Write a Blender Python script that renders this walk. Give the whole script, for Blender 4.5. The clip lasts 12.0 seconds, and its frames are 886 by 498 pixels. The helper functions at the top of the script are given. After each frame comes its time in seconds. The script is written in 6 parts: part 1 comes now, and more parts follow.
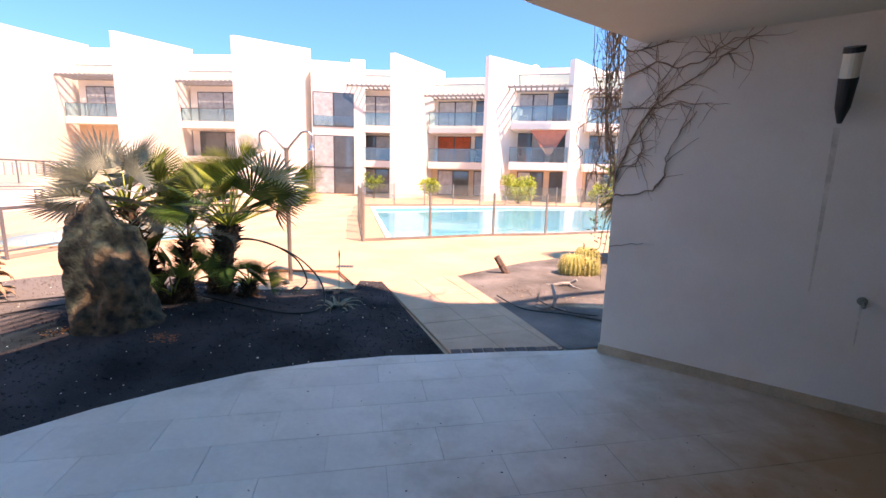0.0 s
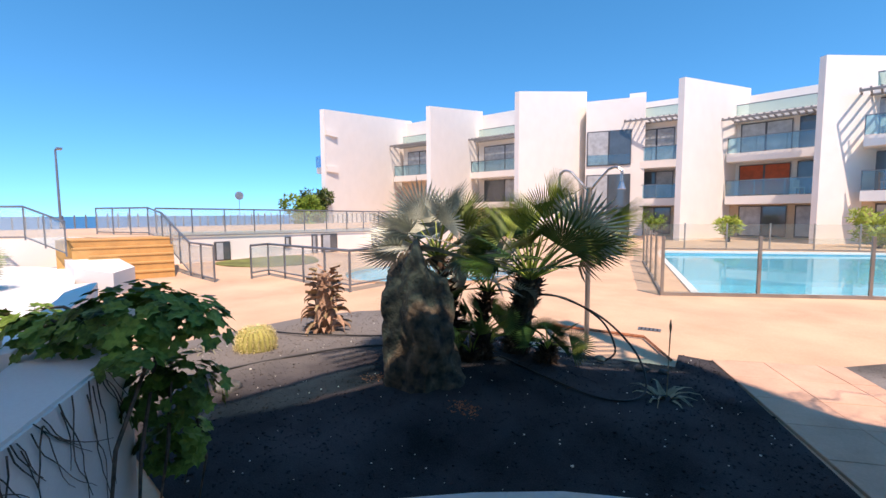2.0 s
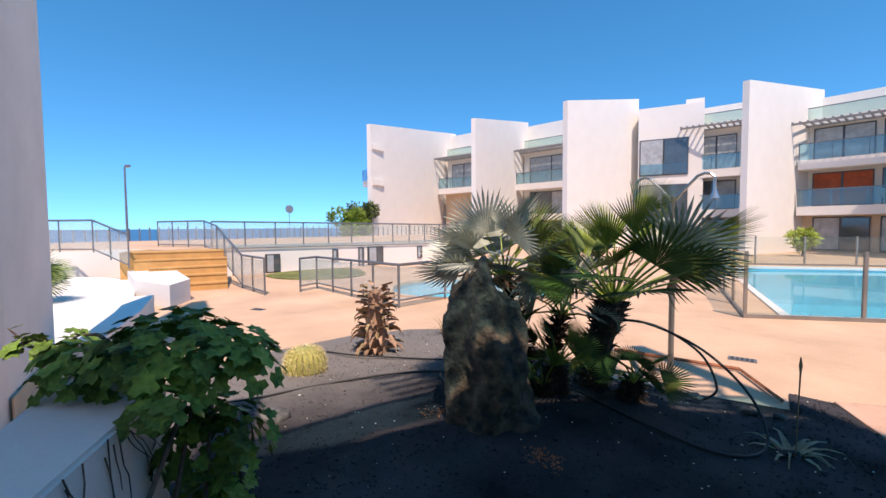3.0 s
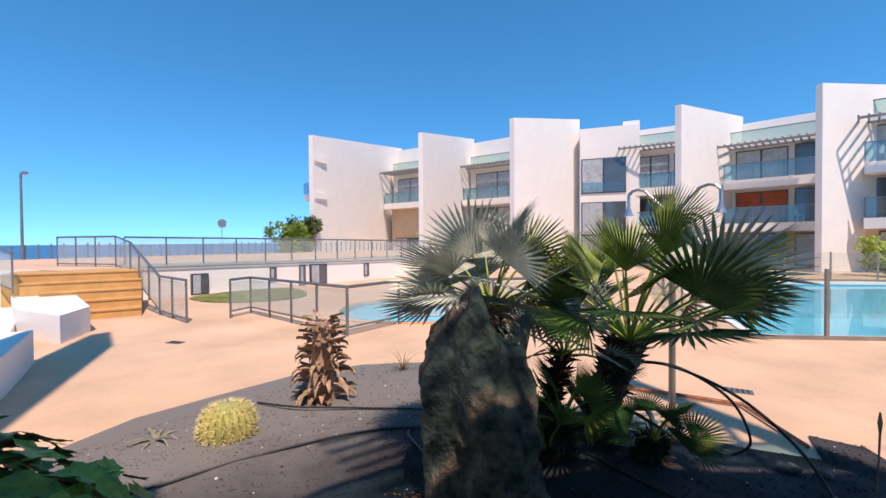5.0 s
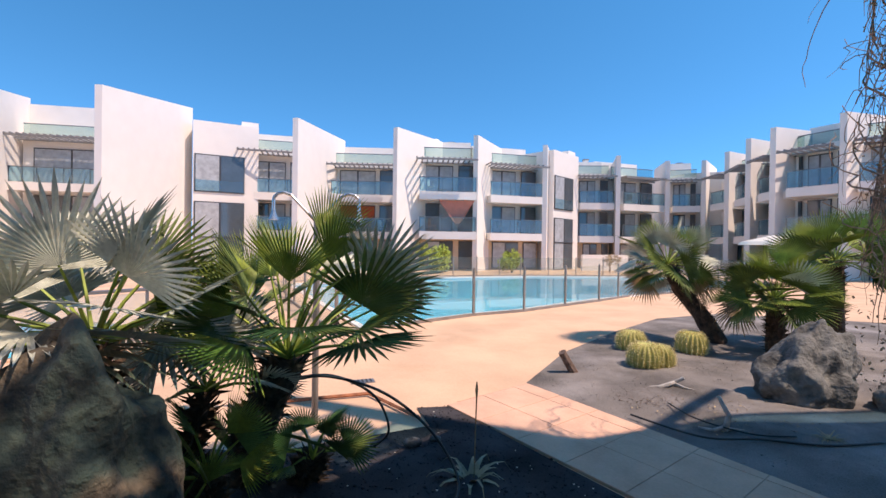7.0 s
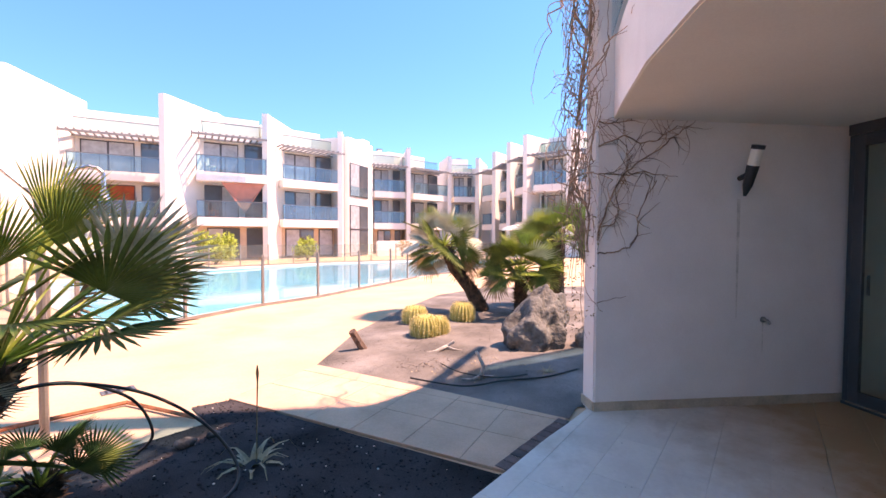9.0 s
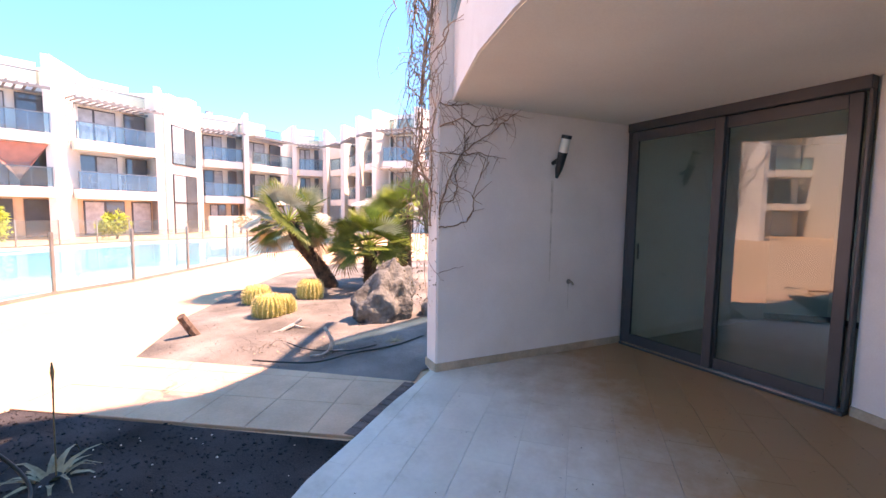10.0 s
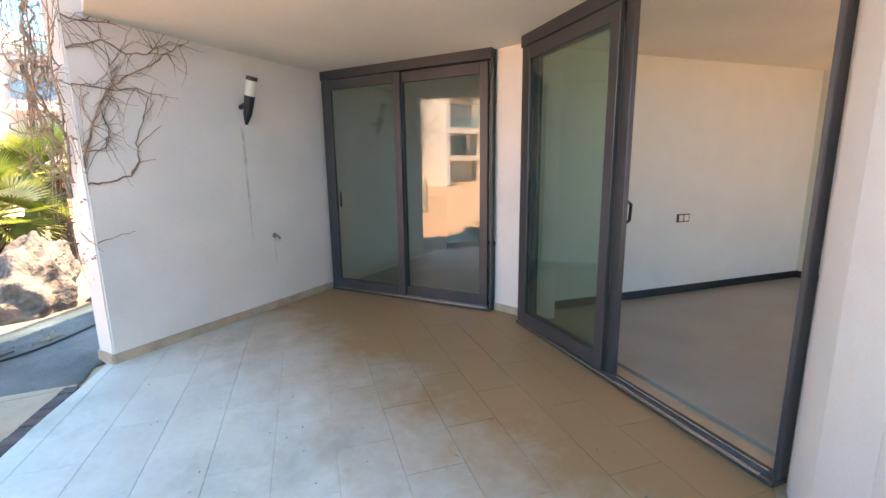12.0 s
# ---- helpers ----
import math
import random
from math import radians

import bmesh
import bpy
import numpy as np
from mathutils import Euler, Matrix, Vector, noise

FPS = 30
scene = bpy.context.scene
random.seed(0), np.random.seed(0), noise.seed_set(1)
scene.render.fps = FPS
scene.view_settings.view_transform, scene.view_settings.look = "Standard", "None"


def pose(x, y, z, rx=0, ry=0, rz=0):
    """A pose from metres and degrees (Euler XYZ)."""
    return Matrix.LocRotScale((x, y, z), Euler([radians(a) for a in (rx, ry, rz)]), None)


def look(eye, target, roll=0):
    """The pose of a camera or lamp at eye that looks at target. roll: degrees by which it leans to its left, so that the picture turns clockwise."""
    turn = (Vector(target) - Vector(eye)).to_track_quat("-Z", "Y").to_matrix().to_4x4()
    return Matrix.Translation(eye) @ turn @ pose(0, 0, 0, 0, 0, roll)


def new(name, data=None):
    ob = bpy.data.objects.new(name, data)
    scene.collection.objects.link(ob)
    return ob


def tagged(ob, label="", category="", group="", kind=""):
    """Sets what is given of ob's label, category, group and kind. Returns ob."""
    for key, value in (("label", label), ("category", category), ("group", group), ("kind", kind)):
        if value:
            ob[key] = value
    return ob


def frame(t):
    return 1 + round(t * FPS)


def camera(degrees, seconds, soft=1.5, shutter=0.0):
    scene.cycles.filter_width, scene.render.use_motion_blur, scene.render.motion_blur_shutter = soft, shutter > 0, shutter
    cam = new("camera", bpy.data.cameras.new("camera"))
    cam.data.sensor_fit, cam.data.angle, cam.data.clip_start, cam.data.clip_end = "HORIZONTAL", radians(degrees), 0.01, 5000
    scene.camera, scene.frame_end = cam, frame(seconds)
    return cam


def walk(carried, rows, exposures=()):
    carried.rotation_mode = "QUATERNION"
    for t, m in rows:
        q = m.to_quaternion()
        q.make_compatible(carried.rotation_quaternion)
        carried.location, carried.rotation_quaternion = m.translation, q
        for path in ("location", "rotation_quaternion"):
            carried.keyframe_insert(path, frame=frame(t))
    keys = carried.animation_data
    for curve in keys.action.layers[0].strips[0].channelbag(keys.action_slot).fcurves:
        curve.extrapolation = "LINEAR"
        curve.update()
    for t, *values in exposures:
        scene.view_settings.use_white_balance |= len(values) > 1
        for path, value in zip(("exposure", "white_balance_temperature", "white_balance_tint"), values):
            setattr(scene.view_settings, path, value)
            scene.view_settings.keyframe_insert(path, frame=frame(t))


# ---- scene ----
cam = camera(91.3, 12.0)
PATH = [
    (0, (0.32, 0.099, 1.416), (0.062, 2.054, 1.083), 1.5),
    (0.5, (0.086, 0.33, 1.422), (-0.311, 2.268, 1.13), 1.3),
    (1, (-0.082, 0.459, 1.424), (-0.856, 2.284, 1.158), 0.2),
    (1.5, (-0.252, 0.629, 1.418), (-1.368, 2.28, 1.252), -0.2),
    (2, (-0.458, 0.771, 1.438), (-1.781, 2.263, 1.277), -0.3),
    (2.5, (-0.693, 0.85, 1.454), (-2.085, 2.279, 1.323), -0.5),
    (3, (-0.872, 0.938, 1.447), (-2.336, 2.297, 1.344), -0.4),
    (3.2, (-0.935, 0.985, 1.442), (-2.432, 2.31, 1.34), -0.4),
    (5, (-1.575, 1.357, 1.474), (-2.854, 2.894, 1.44), -0.4),
    (5.5, (-1.653, 1.453, 1.456), (-2.667, 3.177, 1.425), 0.0),
    (6, (-1.693, 1.552, 1.469), (-2.356, 3.439, 1.443), 0.3),
    (6.5, (-1.798, 1.577, 1.48), (-1.924, 3.573, 1.463), 0.6),
    (7, (-1.895, 1.625, 1.488), (-1.608, 3.604, 1.475), 0.8),
    (7.5, (-1.904, 1.66, 1.475), (-1.241, 3.547, 1.465), 1.0),
    (7.7, (-1.88, 1.635, 1.468), (-1.13, 3.49, 1.455), 0.9),
    (9.3, (-1.834, 1.429, 1.435), (-0.581, 2.986, 1.345), 0.5),
    (9.5, (-1.829, 1.411, 1.43), (-0.481, 2.884, 1.318), 0.8),
    (10, (-1.864, 1.396, 1.429), (-0.249, 2.563, 1.262), 0.7),
    (10.5, (-1.894, 1.356, 1.428), (-0.057, 2.116, 1.213), -0.1),
    (11, (-1.905, 1.347, 1.412), (0.041, 1.719, 1.135), 0.1),
    (11.5, (-1.881, 1.328, 1.404), (0.089, 1.398, 1.062), 0.2),
    (12, (-1.747, 1.215, 1.384), (0.218, 1.24, 1.011), -0.8),
]
walk(cam, [(t, look(eye, target, roll)) for t, eye, target, roll in PATH],
     [(0.0, 2.12, 10300, 44), (1.0, 1.85, 9200, 38), (2.5, 1.19, 7700, 23), (6.5, 1.08, 7550, 23), (7.7, 1.60, 9000, 38), (9.5, 2.45, 10300, 50), (10.5, 3.05, 11200, 44), (12.0, 3.75, 13000, 35)])


# ---- world, sun, exposure ----
SUN_ELEVATION, SUN_AZIMUTH = 60.9, -30.3     # the sun stands towards +x, -y
sun_way = Vector((-math.cos(radians(SUN_ELEVATION)) * 0.870, math.cos(radians(SUN_ELEVATION)) * 0.493, -math.sin(radians(SUN_ELEVATION))))
world = bpy.data.worlds.new("sky")
scene.world = world
world.use_nodes = True
wn = world.node_tree.nodes
sky = wn.new("ShaderNodeTexSky")
sky.sky_type, sky.sun_disc = "NISHITA", False
sky.sun_elevation, sky.sun_rotation = radians(SUN_ELEVATION), radians(119.5)
sky.air_density, sky.dust_density, sky.ozone_density = 0.7, 0.0, 5.0
sky.altitude = 1500.0
wn["Background"].inputs["Strength"].default_value = 0.15
deep = wn.new("ShaderNodeHueSaturation")
deep.inputs["Saturation"].default_value, deep.inputs["Hue"].default_value = 1.26, 0.486
lift, aim, flat = wn.new("ShaderNodeVectorMath"), wn.new("ShaderNodeVectorMath"), wn.new("ShaderNodeTexCoord")
lift.operation, lift.inputs[1].default_value = "ADD", (0, 0, 0.11)     # clear air down to the skyline
aim.operation = "NORMALIZE"
world.node_tree.links.new(flat.outputs["Generated"], lift.inputs[0])
world.node_tree.links.new(lift.outputs[0], aim.inputs[0])
world.node_tree.links.new(aim.outputs[0], sky.inputs["Vector"])
world.node_tree.links.new(sky.outputs[0], deep.inputs["Color"])
world.node_tree.links.new(deep.outputs[0], wn["Background"].inputs["Color"])
sun = new("sun", bpy.data.lights.new("sun", "SUN"))
sun.data.energy, sun.data.angle, sun.data.color = 2.2, radians(0.53), (1.0, 0.95, 0.88)
sun.matrix_world = look((0, 0, 30), Vector((0, 0, 30)) + sun_way)

# ---- materials ----
def material(name, base, rough=0.7, metal=0.0, var=0.12, scale=3.0, fine=60.0, bump=0.15, tint=None, depth=0.01, spec=0.5, stain=0.0, per_object=0.0):
    """A surface with large soft variation, fine grain and fine relief."""
    m = bpy.data.materials.new(name)
    m.use_nodes = True
    nt = m.node_tree
    n, l = nt.nodes, nt.links
    p = n["Principled BSDF"]
    p.inputs["Roughness"].default_value, p.inputs["Metallic"].default_value = rough, metal
    p.inputs["Specular IOR Level"].default_value = spec
    tc = n.new("ShaderNodeNewGeometry")
    big, small = n.new("ShaderNodeTexNoise"), n.new("ShaderNodeTexNoise")
    for t, sc, de in ((big, scale, 5), (small, fine, 3)):
        t.inputs["Scale"].default_value, t.inputs["Detail"].default_value = sc, de
        l.new(tc.outputs["Position"], t.inputs["Vector"])
    ramp = n.new("ShaderNodeValToRGB")
    dark = tint or tuple(c * (1 - 2.2 * var) for c in base)
    light = tuple(min(1.0, c * (1 + var)) for c in base)
    ramp.color_ramp.elements[0].position, ramp.color_ramp.elements[1].position = 0.32, 0.68
    ramp.color_ramp.elements[0].color, ramp.color_ramp.elements[1].color = (*dark, 1), (*light, 1)
    add = n.new("ShaderNodeMath")
    add.operation = "MULTIPLY_ADD"
    add.inputs[1].default_value = 0.35
    l.new(small.outputs[0], add.inputs[0])
    sub = n.new("ShaderNodeMath")
    sub.operation = "MULTIPLY_ADD"
    sub.inputs[1].default_value, sub.inputs[2].default_value = 0.9, -0.13
    l.new(big.outputs[0], sub.inputs[0])
    l.new(sub.outputs[0], add.inputs[2])
    l.new(add.outputs[0], ramp.inputs[0])
    colour = ramp.outputs[0]
    if stain:
        st = n.new("ShaderNodeTexNoise")
        st.inputs["Scale"].default_value, st.inputs["Detail"].default_value, st.inputs["Roughness"].default_value = 0.8, 8, 0.7
        l.new(tc.outputs["Position"], st.inputs["Vector"])
        r2 = n.new("ShaderNodeValToRGB")
        r2.color_ramp.elements[0].position, r2.color_ramp.elements[1].position = 0.5, 0.7
        r2.color_ramp.elements[0].color, r2.color_ramp.elements[1].color = (1, 1, 1, 1), (1 - stain, 1 - 1.15 * stain, 1 - 1.4 * stain, 1)
        l.new(st.outputs[0], r2.inputs[0])
        mx = n.new("ShaderNodeMix")
        mx.data_type, mx.blend_type = "RGBA", "MULTIPLY"
        mx.inputs[0].default_value = 1
        l.new(colour, mx.inputs[6])
        l.new(r2.outputs[0], mx.inputs[7])
        colour = mx.outputs[2]
    if per_object:
        oi, hs, mr = n.new("ShaderNodeObjectInfo"), n.new("ShaderNodeHueSaturation"), n.new("ShaderNodeMapRange")
        mr.inputs[3].default_value, mr.inputs[4].default_value = 1 - per_object, 1 + per_object
        l.new(oi.outputs["Random"], mr.inputs[0])
        l.new(mr.outputs[0], hs.inputs["Value"])
        l.new(colour, hs.inputs["Color"])
        colour = hs.outputs[0]
    l.new(colour, p.inputs["Base Color"])
    if bump:
        b = n.new("ShaderNodeBump")
        b.inputs["Strength"].default_value, b.inputs["Distance"].default_value = bump, depth
        l.new(add.outputs[0], b.inputs["Height"])
        l.new(b.outputs[0], p.inputs["Normal"])
    return m


def glass(name, tint, gloss=0.12, rough=0.02, dust=0.0):
    """A thin pane: tinted see-through with a mirror gloss that grows at grazing angles."""
    m = bpy.data.materials.new(name)
    m.use_nodes = True
    n, l = m.node_tree.nodes, m.node_tree.links
    n.clear()
    out, mix, tr, gl, fr, ad, pw = (n.new(k) for k in ("ShaderNodeOutputMaterial", "ShaderNodeMixShader", "ShaderNodeBsdfTransparent", "ShaderNodeBsdfGlossy", "ShaderNodeLayerWeight", "ShaderNodeMath", "ShaderNodeMath"))
    tr.inputs[0].default_value, gl.inputs[0].default_value, gl.inputs["Roughness"].default_value = (*tint, 1), (1, 1, 1, 1), rough
    pw.operation, pw.inputs[1].default_value = "POWER", 5.0
    ad.operation, ad.inputs[1].default_value, ad.inputs[2].default_value = "MULTIPLY_ADD", 0.6, gloss * 0.5
    l.new(fr.outputs["Facing"], pw.inputs[0])
    l.new(pw.outputs[0], ad.inputs[0])
    l.new(ad.outputs[0], mix.inputs[0])
    l.new(tr.outputs[0], mix.inputs[1])
    l.new(gl.outputs[0], mix.inputs[2])
    l.new(mix.outputs[0], out.inputs[0])
    if dust:
        film, top, ns, mr = (n.new(k) for k in ("ShaderNodeBsdfDiffuse", "ShaderNodeMixShader", "ShaderNodeTexNoise", "ShaderNodeMapRange"))
        film.inputs[0].default_value = (0.75, 0.78, 0.76, 1)
        ns.inputs["Scale"].default_value = 1.3
        mr.inputs[3].default_value, mr.inputs[4].default_value = dust * 0.4, dust * 1.6
        l.new(ns.outputs[0], mr.inputs[0])
        l.new(mr.outputs[0], top.inputs[0])
        l.new(mix.outputs[0], top.inputs[1])
        l.new(film.outputs[0], top.inputs[2])
        l.new(top.outputs[0], out.inputs[0])
    return m


M = {
    "white": material("white_render", (0.82, 0.77, 0.71), 0.9, var=0.015, scale=1.2, fine=120, bump=0.25, depth=0.004, spec=0.2),
    "wall": material("terrace_wall_render", (0.84, 0.79, 0.73), 0.85, var=0.04, scale=1.5, fine=90, bump=0.3, depth=0.004, spec=0.25, stain=0.06),
    "ceiling": material("ceiling_paint", (0.86, 0.81, 0.69), 0.9, var=0.04, scale=0.9, fine=80, bump=0.15, depth=0.003, spec=0.2),
    "beige": material("beige_render", (0.62, 0.48, 0.34), 0.9, var=0.04, bump=0.2, depth=0.004, spec=0.2),
    "deck": material("sandy_concrete_paving", (0.70, 0.45, 0.295), 0.85, var=0.08, scale=0.9, fine=45, bump=0.25, depth=0.006, spec=0.25, stain=0.10),
    "joint": material("paving_joint", (0.46, 0.29, 0.20), 0.95, var=0.1),
    "slabstone": material("path_slab", (0.72, 0.43, 0.30), 0.85, var=0.08, scale=2.5, fine=60, bump=0.3, depth=0.005, spec=0.25, stain=0.08, per_object=0.02),
    "brick": material("edging_brick", (0.17, 0.11, 0.10), 0.9, var=0.2, scale=9, bump=0.4, per_object=0.15),
    "tile": material("terrace_tile", (0.74, 0.67, 0.58), 0.42, var=0.06, scale=2.2, fine=30, bump=0.08, depth=0.003, stain=0.34, per_object=0.05),
    "grout": material("tile_grout", (0.55, 0.48, 0.40), 0.9, var=0.1),
    "skirting": material("skirting_tile", (0.56, 0.44, 0.32), 0.5, var=0.12, scale=6, bump=0.1, stain=0.2),
    "picon": material("black_volcanic_grit", (0.054, 0.049, 0.052), 0.95, var=0.35, scale=1.6, fine=130, bump=0.9, depth=0.02, spec=0.2),
    "greypicon": material("grey_volcanic_grit", (0.21, 0.188, 0.170), 0.95, var=0.25, scale=1.3, fine=110, bump=0.9, depth=0.02, spec=0.2, stain=-0.35),
    "pebble": material("lava_pebble", (0.14, 0.13, 0.13), 0.9, var=0.4, scale=30, bump=0.5, per_object=0.3),
    "rock": material("lava_rock", (0.15, 0.115, 0.075), 0.9, var=0.38, scale=7.5, fine=22, bump=1.0, depth=0.06, spec=0.25, tint=(0.035, 0.035, 0.033)),
    "greyrock": material("grey_rock", (0.19, 0.19, 0.175), 0.9, var=0.3, scale=3.0, fine=22, bump=1.0, depth=0.06, spec=0.25, tint=(0.05, 0.049, 0.046)),
    "frame": material("dark_aluminium", (0.07, 0.074, 0.08), 0.42, 0.35, var=0.06, fine=150, bump=0.05, depth=0.001),
    "railmetal": material("grey_steel", (0.22, 0.23, 0.24), 0.4, 0.6, var=0.08, bump=0.05),
    "bronze": material("dull_steel_post", (0.33, 0.29, 0.25), 0.45, 0.5, var=0.1, bump=0.05),
    "chrome": material("brushed_steel", (0.62, 0.62, 0.62), 0.25, 0.9, var=0.05, bump=0.03),
    "rust": material("rusty_pipe", (0.42, 0.15, 0.07), 0.85, 0.0, var=0.25, scale=14, bump=0.4),
    "pale_leaf": material("pale_palm_frond", (0.60, 0.61, 0.50), 0.55, var=0.18, scale=6, bump=0.1, per_object=0.2, spec=0.2),
    "green_leaf": material("green_palm_frond", (0.15, 0.21, 0.055), 0.5, var=0.2, scale=6, bump=0.1, per_object=0.3, spec=0.2),
    "young_leaf": material("young_palm_frond", (0.30, 0.38, 0.07), 0.5, var=0.2, scale=6, bump=0.1, per_object=0.2, spec=0.2),
    "dry_leaf": material("dry_palm_frond", (0.36, 0.26, 0.14), 0.7, var=0.2, scale=6, bump=0.2, per_object=0.2),
    "trunk": material("palm_trunk_fibre", (0.11, 0.066, 0.042), 0.95, var=0.35, scale=12, fine=60, bump=0.8, depth=0.03),
    "ivy": material("ivy_leaf", (0.17, 0.29, 0.05), 0.55, var=0.34, scale=5, bump=0.15, per_object=0.2, spec=0.2),
    "twig": material("dry_twig", (0.42, 0.26, 0.17), 0.9, var=0.25, scale=15, bump=0.3),
    "stain": material("stained_render", (0.72, 0.67, 0.59), 0.85, var=0.12, scale=12, bump=0.2),
    "stem": material("woody_stem", (0.15, 0.095, 0.07), 0.9, var=0.25, scale=15, bump=0.4),
    "cactus": material("golden_cactus_skin", (0.45, 0.42, 0.14), 0.8, var=0.12, scale=9, bump=0.3, spec=0.2),
    "spine": material("golden_cactus_spine", (0.85, 0.72, 0.36), 0.6, var=0.15, bump=0.0),
    "aloe": material("agave_leaf", (0.33, 0.31, 0.19), 0.6, var=0.2, scale=8, bump=0.2),
    "deadagave": material("dead_agave_leaf", (0.50, 0.31, 0.21), 0.9, var=0.25, scale=12, bump=0.4),
    "driftwood": material("bleached_wood", (0.45, 0.42, 0.38), 0.85, var=0.2, scale=14, bump=0.4),
    "log": material("weathered_log", (0.20, 0.13, 0.10), 0.9, var=0.3, scale=14, bump=0.5),
    "hose": material("black_irrigation_hose", (0.025, 0.024, 0.022), 0.5, var=0.1, bump=0.05),
    "step": material("orange_step_edge", (0.62, 0.34, 0.12), 0.8, var=0.08, bump=0.2),
    "lawn": material("dry_lawn", (0.19, 0.20, 0.05), 0.95, var=0.25, scale=2, fine=80, bump=0.7, depth=0.02),
    "pooltile": material("pool_lining", (0.17, 0.68, 0.82), 0.4, var=0.05, scale=1.0, bump=0.05),
    "sea": material("sea_water", (0.03, 0.12, 0.24), 0.35, var=0.15, scale=0.02, fine=1, bump=0.3, depth=0.1),
    "soil": material("dry_ground", (0.50, 0.38, 0.27), 0.95, var=0.15, scale=0.2, fine=4, bump=0.3),
    "tree": material("tree_leaf", (0.17, 0.26, 0.035), 0.6, var=0.25, scale=1.5, bump=0.1, per_object=0.2, spec=0.2),
    "shrub_leaf": material("bright_shrub_leaf", (0.34, 0.42, 0.07), 0.6, var=0.2, scale=2.0, bump=0.1, spec=0.2),
    "window": material("dark_window", (0.08, 0.10, 0.115), 0.06, var=0.1, scale=0.7, fine=4, bump=0.0, spec=0.9),
    "curtain": material("pale_curtain", (0.40, 0.43, 0.45), 0.7, var=0.12, scale=3, bump=0.1),
    "pergola": material("grey_pergola_slat", (0.24, 0.23, 0.22), 0.6, 0.2, var=0.1, bump=0.05),
    "sail": material("salmon_shade_sail", (0.56, 0.22, 0.16), 0.8, var=0.06, bump=0.1),
    "orange": material("orange_screen", (0.50, 0.09, 0.03), 0.7, var=0.15, bump=0.1),
    "floor": material("room_floor_tile", (0.34, 0.30, 0.25), 0.35, var=0.06, scale=2, bump=0.03),
    "roomwall": material("room_paint", (0.66, 0.70, 0.64), 0.8, var=0.02, bump=0.05),
    "darkwood": material("dark_skirting", (0.025, 0.02, 0.02), 0.4, var=0.1, bump=0.05),
    "plastic": material("white_plastic", (0.75, 0.72, 0.62), 0.4, var=0.02, bump=0.0),
    "black": material("black_plastic", (0.02, 0.02, 0.022), 0.45, var=0.05, bump=0.0),
    "balcony_glass": glass("blue_balcony_glass", (0.58, 0.80, 0.87), 0.10, dust=0.06),
    "clear_glass": glass("pale_green_glass", (0.72, 0.84, 0.83), 0.05),
    "door_glass": glass("door_glass", (0.78, 0.88, 0.85), 0.17),
    "rail_glass": glass("dusty_rail_glass", (0.88, 0.92, 0.92), 0.02, dust=0.17),
    "fence_glass": glass("fence_glass", (0.90, 0.93, 0.92), 0.02, dust=0.03),
}

def water_material():
    m = bpy.data.materials.new("pool_water")
    m.use_nodes = True
    n, l = m.node_tree.nodes, m.node_tree.links
    n.clear()
    out, mix, tr, gl, fr, ns, bp = (n.new(k) for k in ("ShaderNodeOutputMaterial", "ShaderNodeMixShader", "ShaderNodeBsdfTransparent", "ShaderNodeBsdfGlossy", "ShaderNodeFresnel", "ShaderNodeTexNoise", "ShaderNodeBump"))
    tr.inputs[0].default_value, gl.inputs["Roughness"].default_value = (0.40, 0.90, 0.98, 1), 0.03
    fr.inputs[0].default_value = 1.33
    ns.inputs["Scale"].default_value = 2.5
    bp.inputs["Strength"].default_value, bp.inputs["Distance"].default_value = 0.25, 0.03
    l.new(ns.outputs[0], bp.inputs["Height"])
    for s in (fr, gl):
        l.new(bp.outputs[0], s.inputs["Normal"])
    l.new(fr.outputs[0], mix.inputs[0])
    l.new(tr.outputs[0], mix.inputs[1])
    l.new(gl.outputs[0], mix.inputs[2])
    l.new(mix.outputs[0], out.inputs[0])
    return m


M["water"] = water_material()


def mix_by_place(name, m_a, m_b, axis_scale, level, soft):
    """Dusty grit, browner tiles: mixes the second colour over the first where a sloping, noisy field passes a level."""
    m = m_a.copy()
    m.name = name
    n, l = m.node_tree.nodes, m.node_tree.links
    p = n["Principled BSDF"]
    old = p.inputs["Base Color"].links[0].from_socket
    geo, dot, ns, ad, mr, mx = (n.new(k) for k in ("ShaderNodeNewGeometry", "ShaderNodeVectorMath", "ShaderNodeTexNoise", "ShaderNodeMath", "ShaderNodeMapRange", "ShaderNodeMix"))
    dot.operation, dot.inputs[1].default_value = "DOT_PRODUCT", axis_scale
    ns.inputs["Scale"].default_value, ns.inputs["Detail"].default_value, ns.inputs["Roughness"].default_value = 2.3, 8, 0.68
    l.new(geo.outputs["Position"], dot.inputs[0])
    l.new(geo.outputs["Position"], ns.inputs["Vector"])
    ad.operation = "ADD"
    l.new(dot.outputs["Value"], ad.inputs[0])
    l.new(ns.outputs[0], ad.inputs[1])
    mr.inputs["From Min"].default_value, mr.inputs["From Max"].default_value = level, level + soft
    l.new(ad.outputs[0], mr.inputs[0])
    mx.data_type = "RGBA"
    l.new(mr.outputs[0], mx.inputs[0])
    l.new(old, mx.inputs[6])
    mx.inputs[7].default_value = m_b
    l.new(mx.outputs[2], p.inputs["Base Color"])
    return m


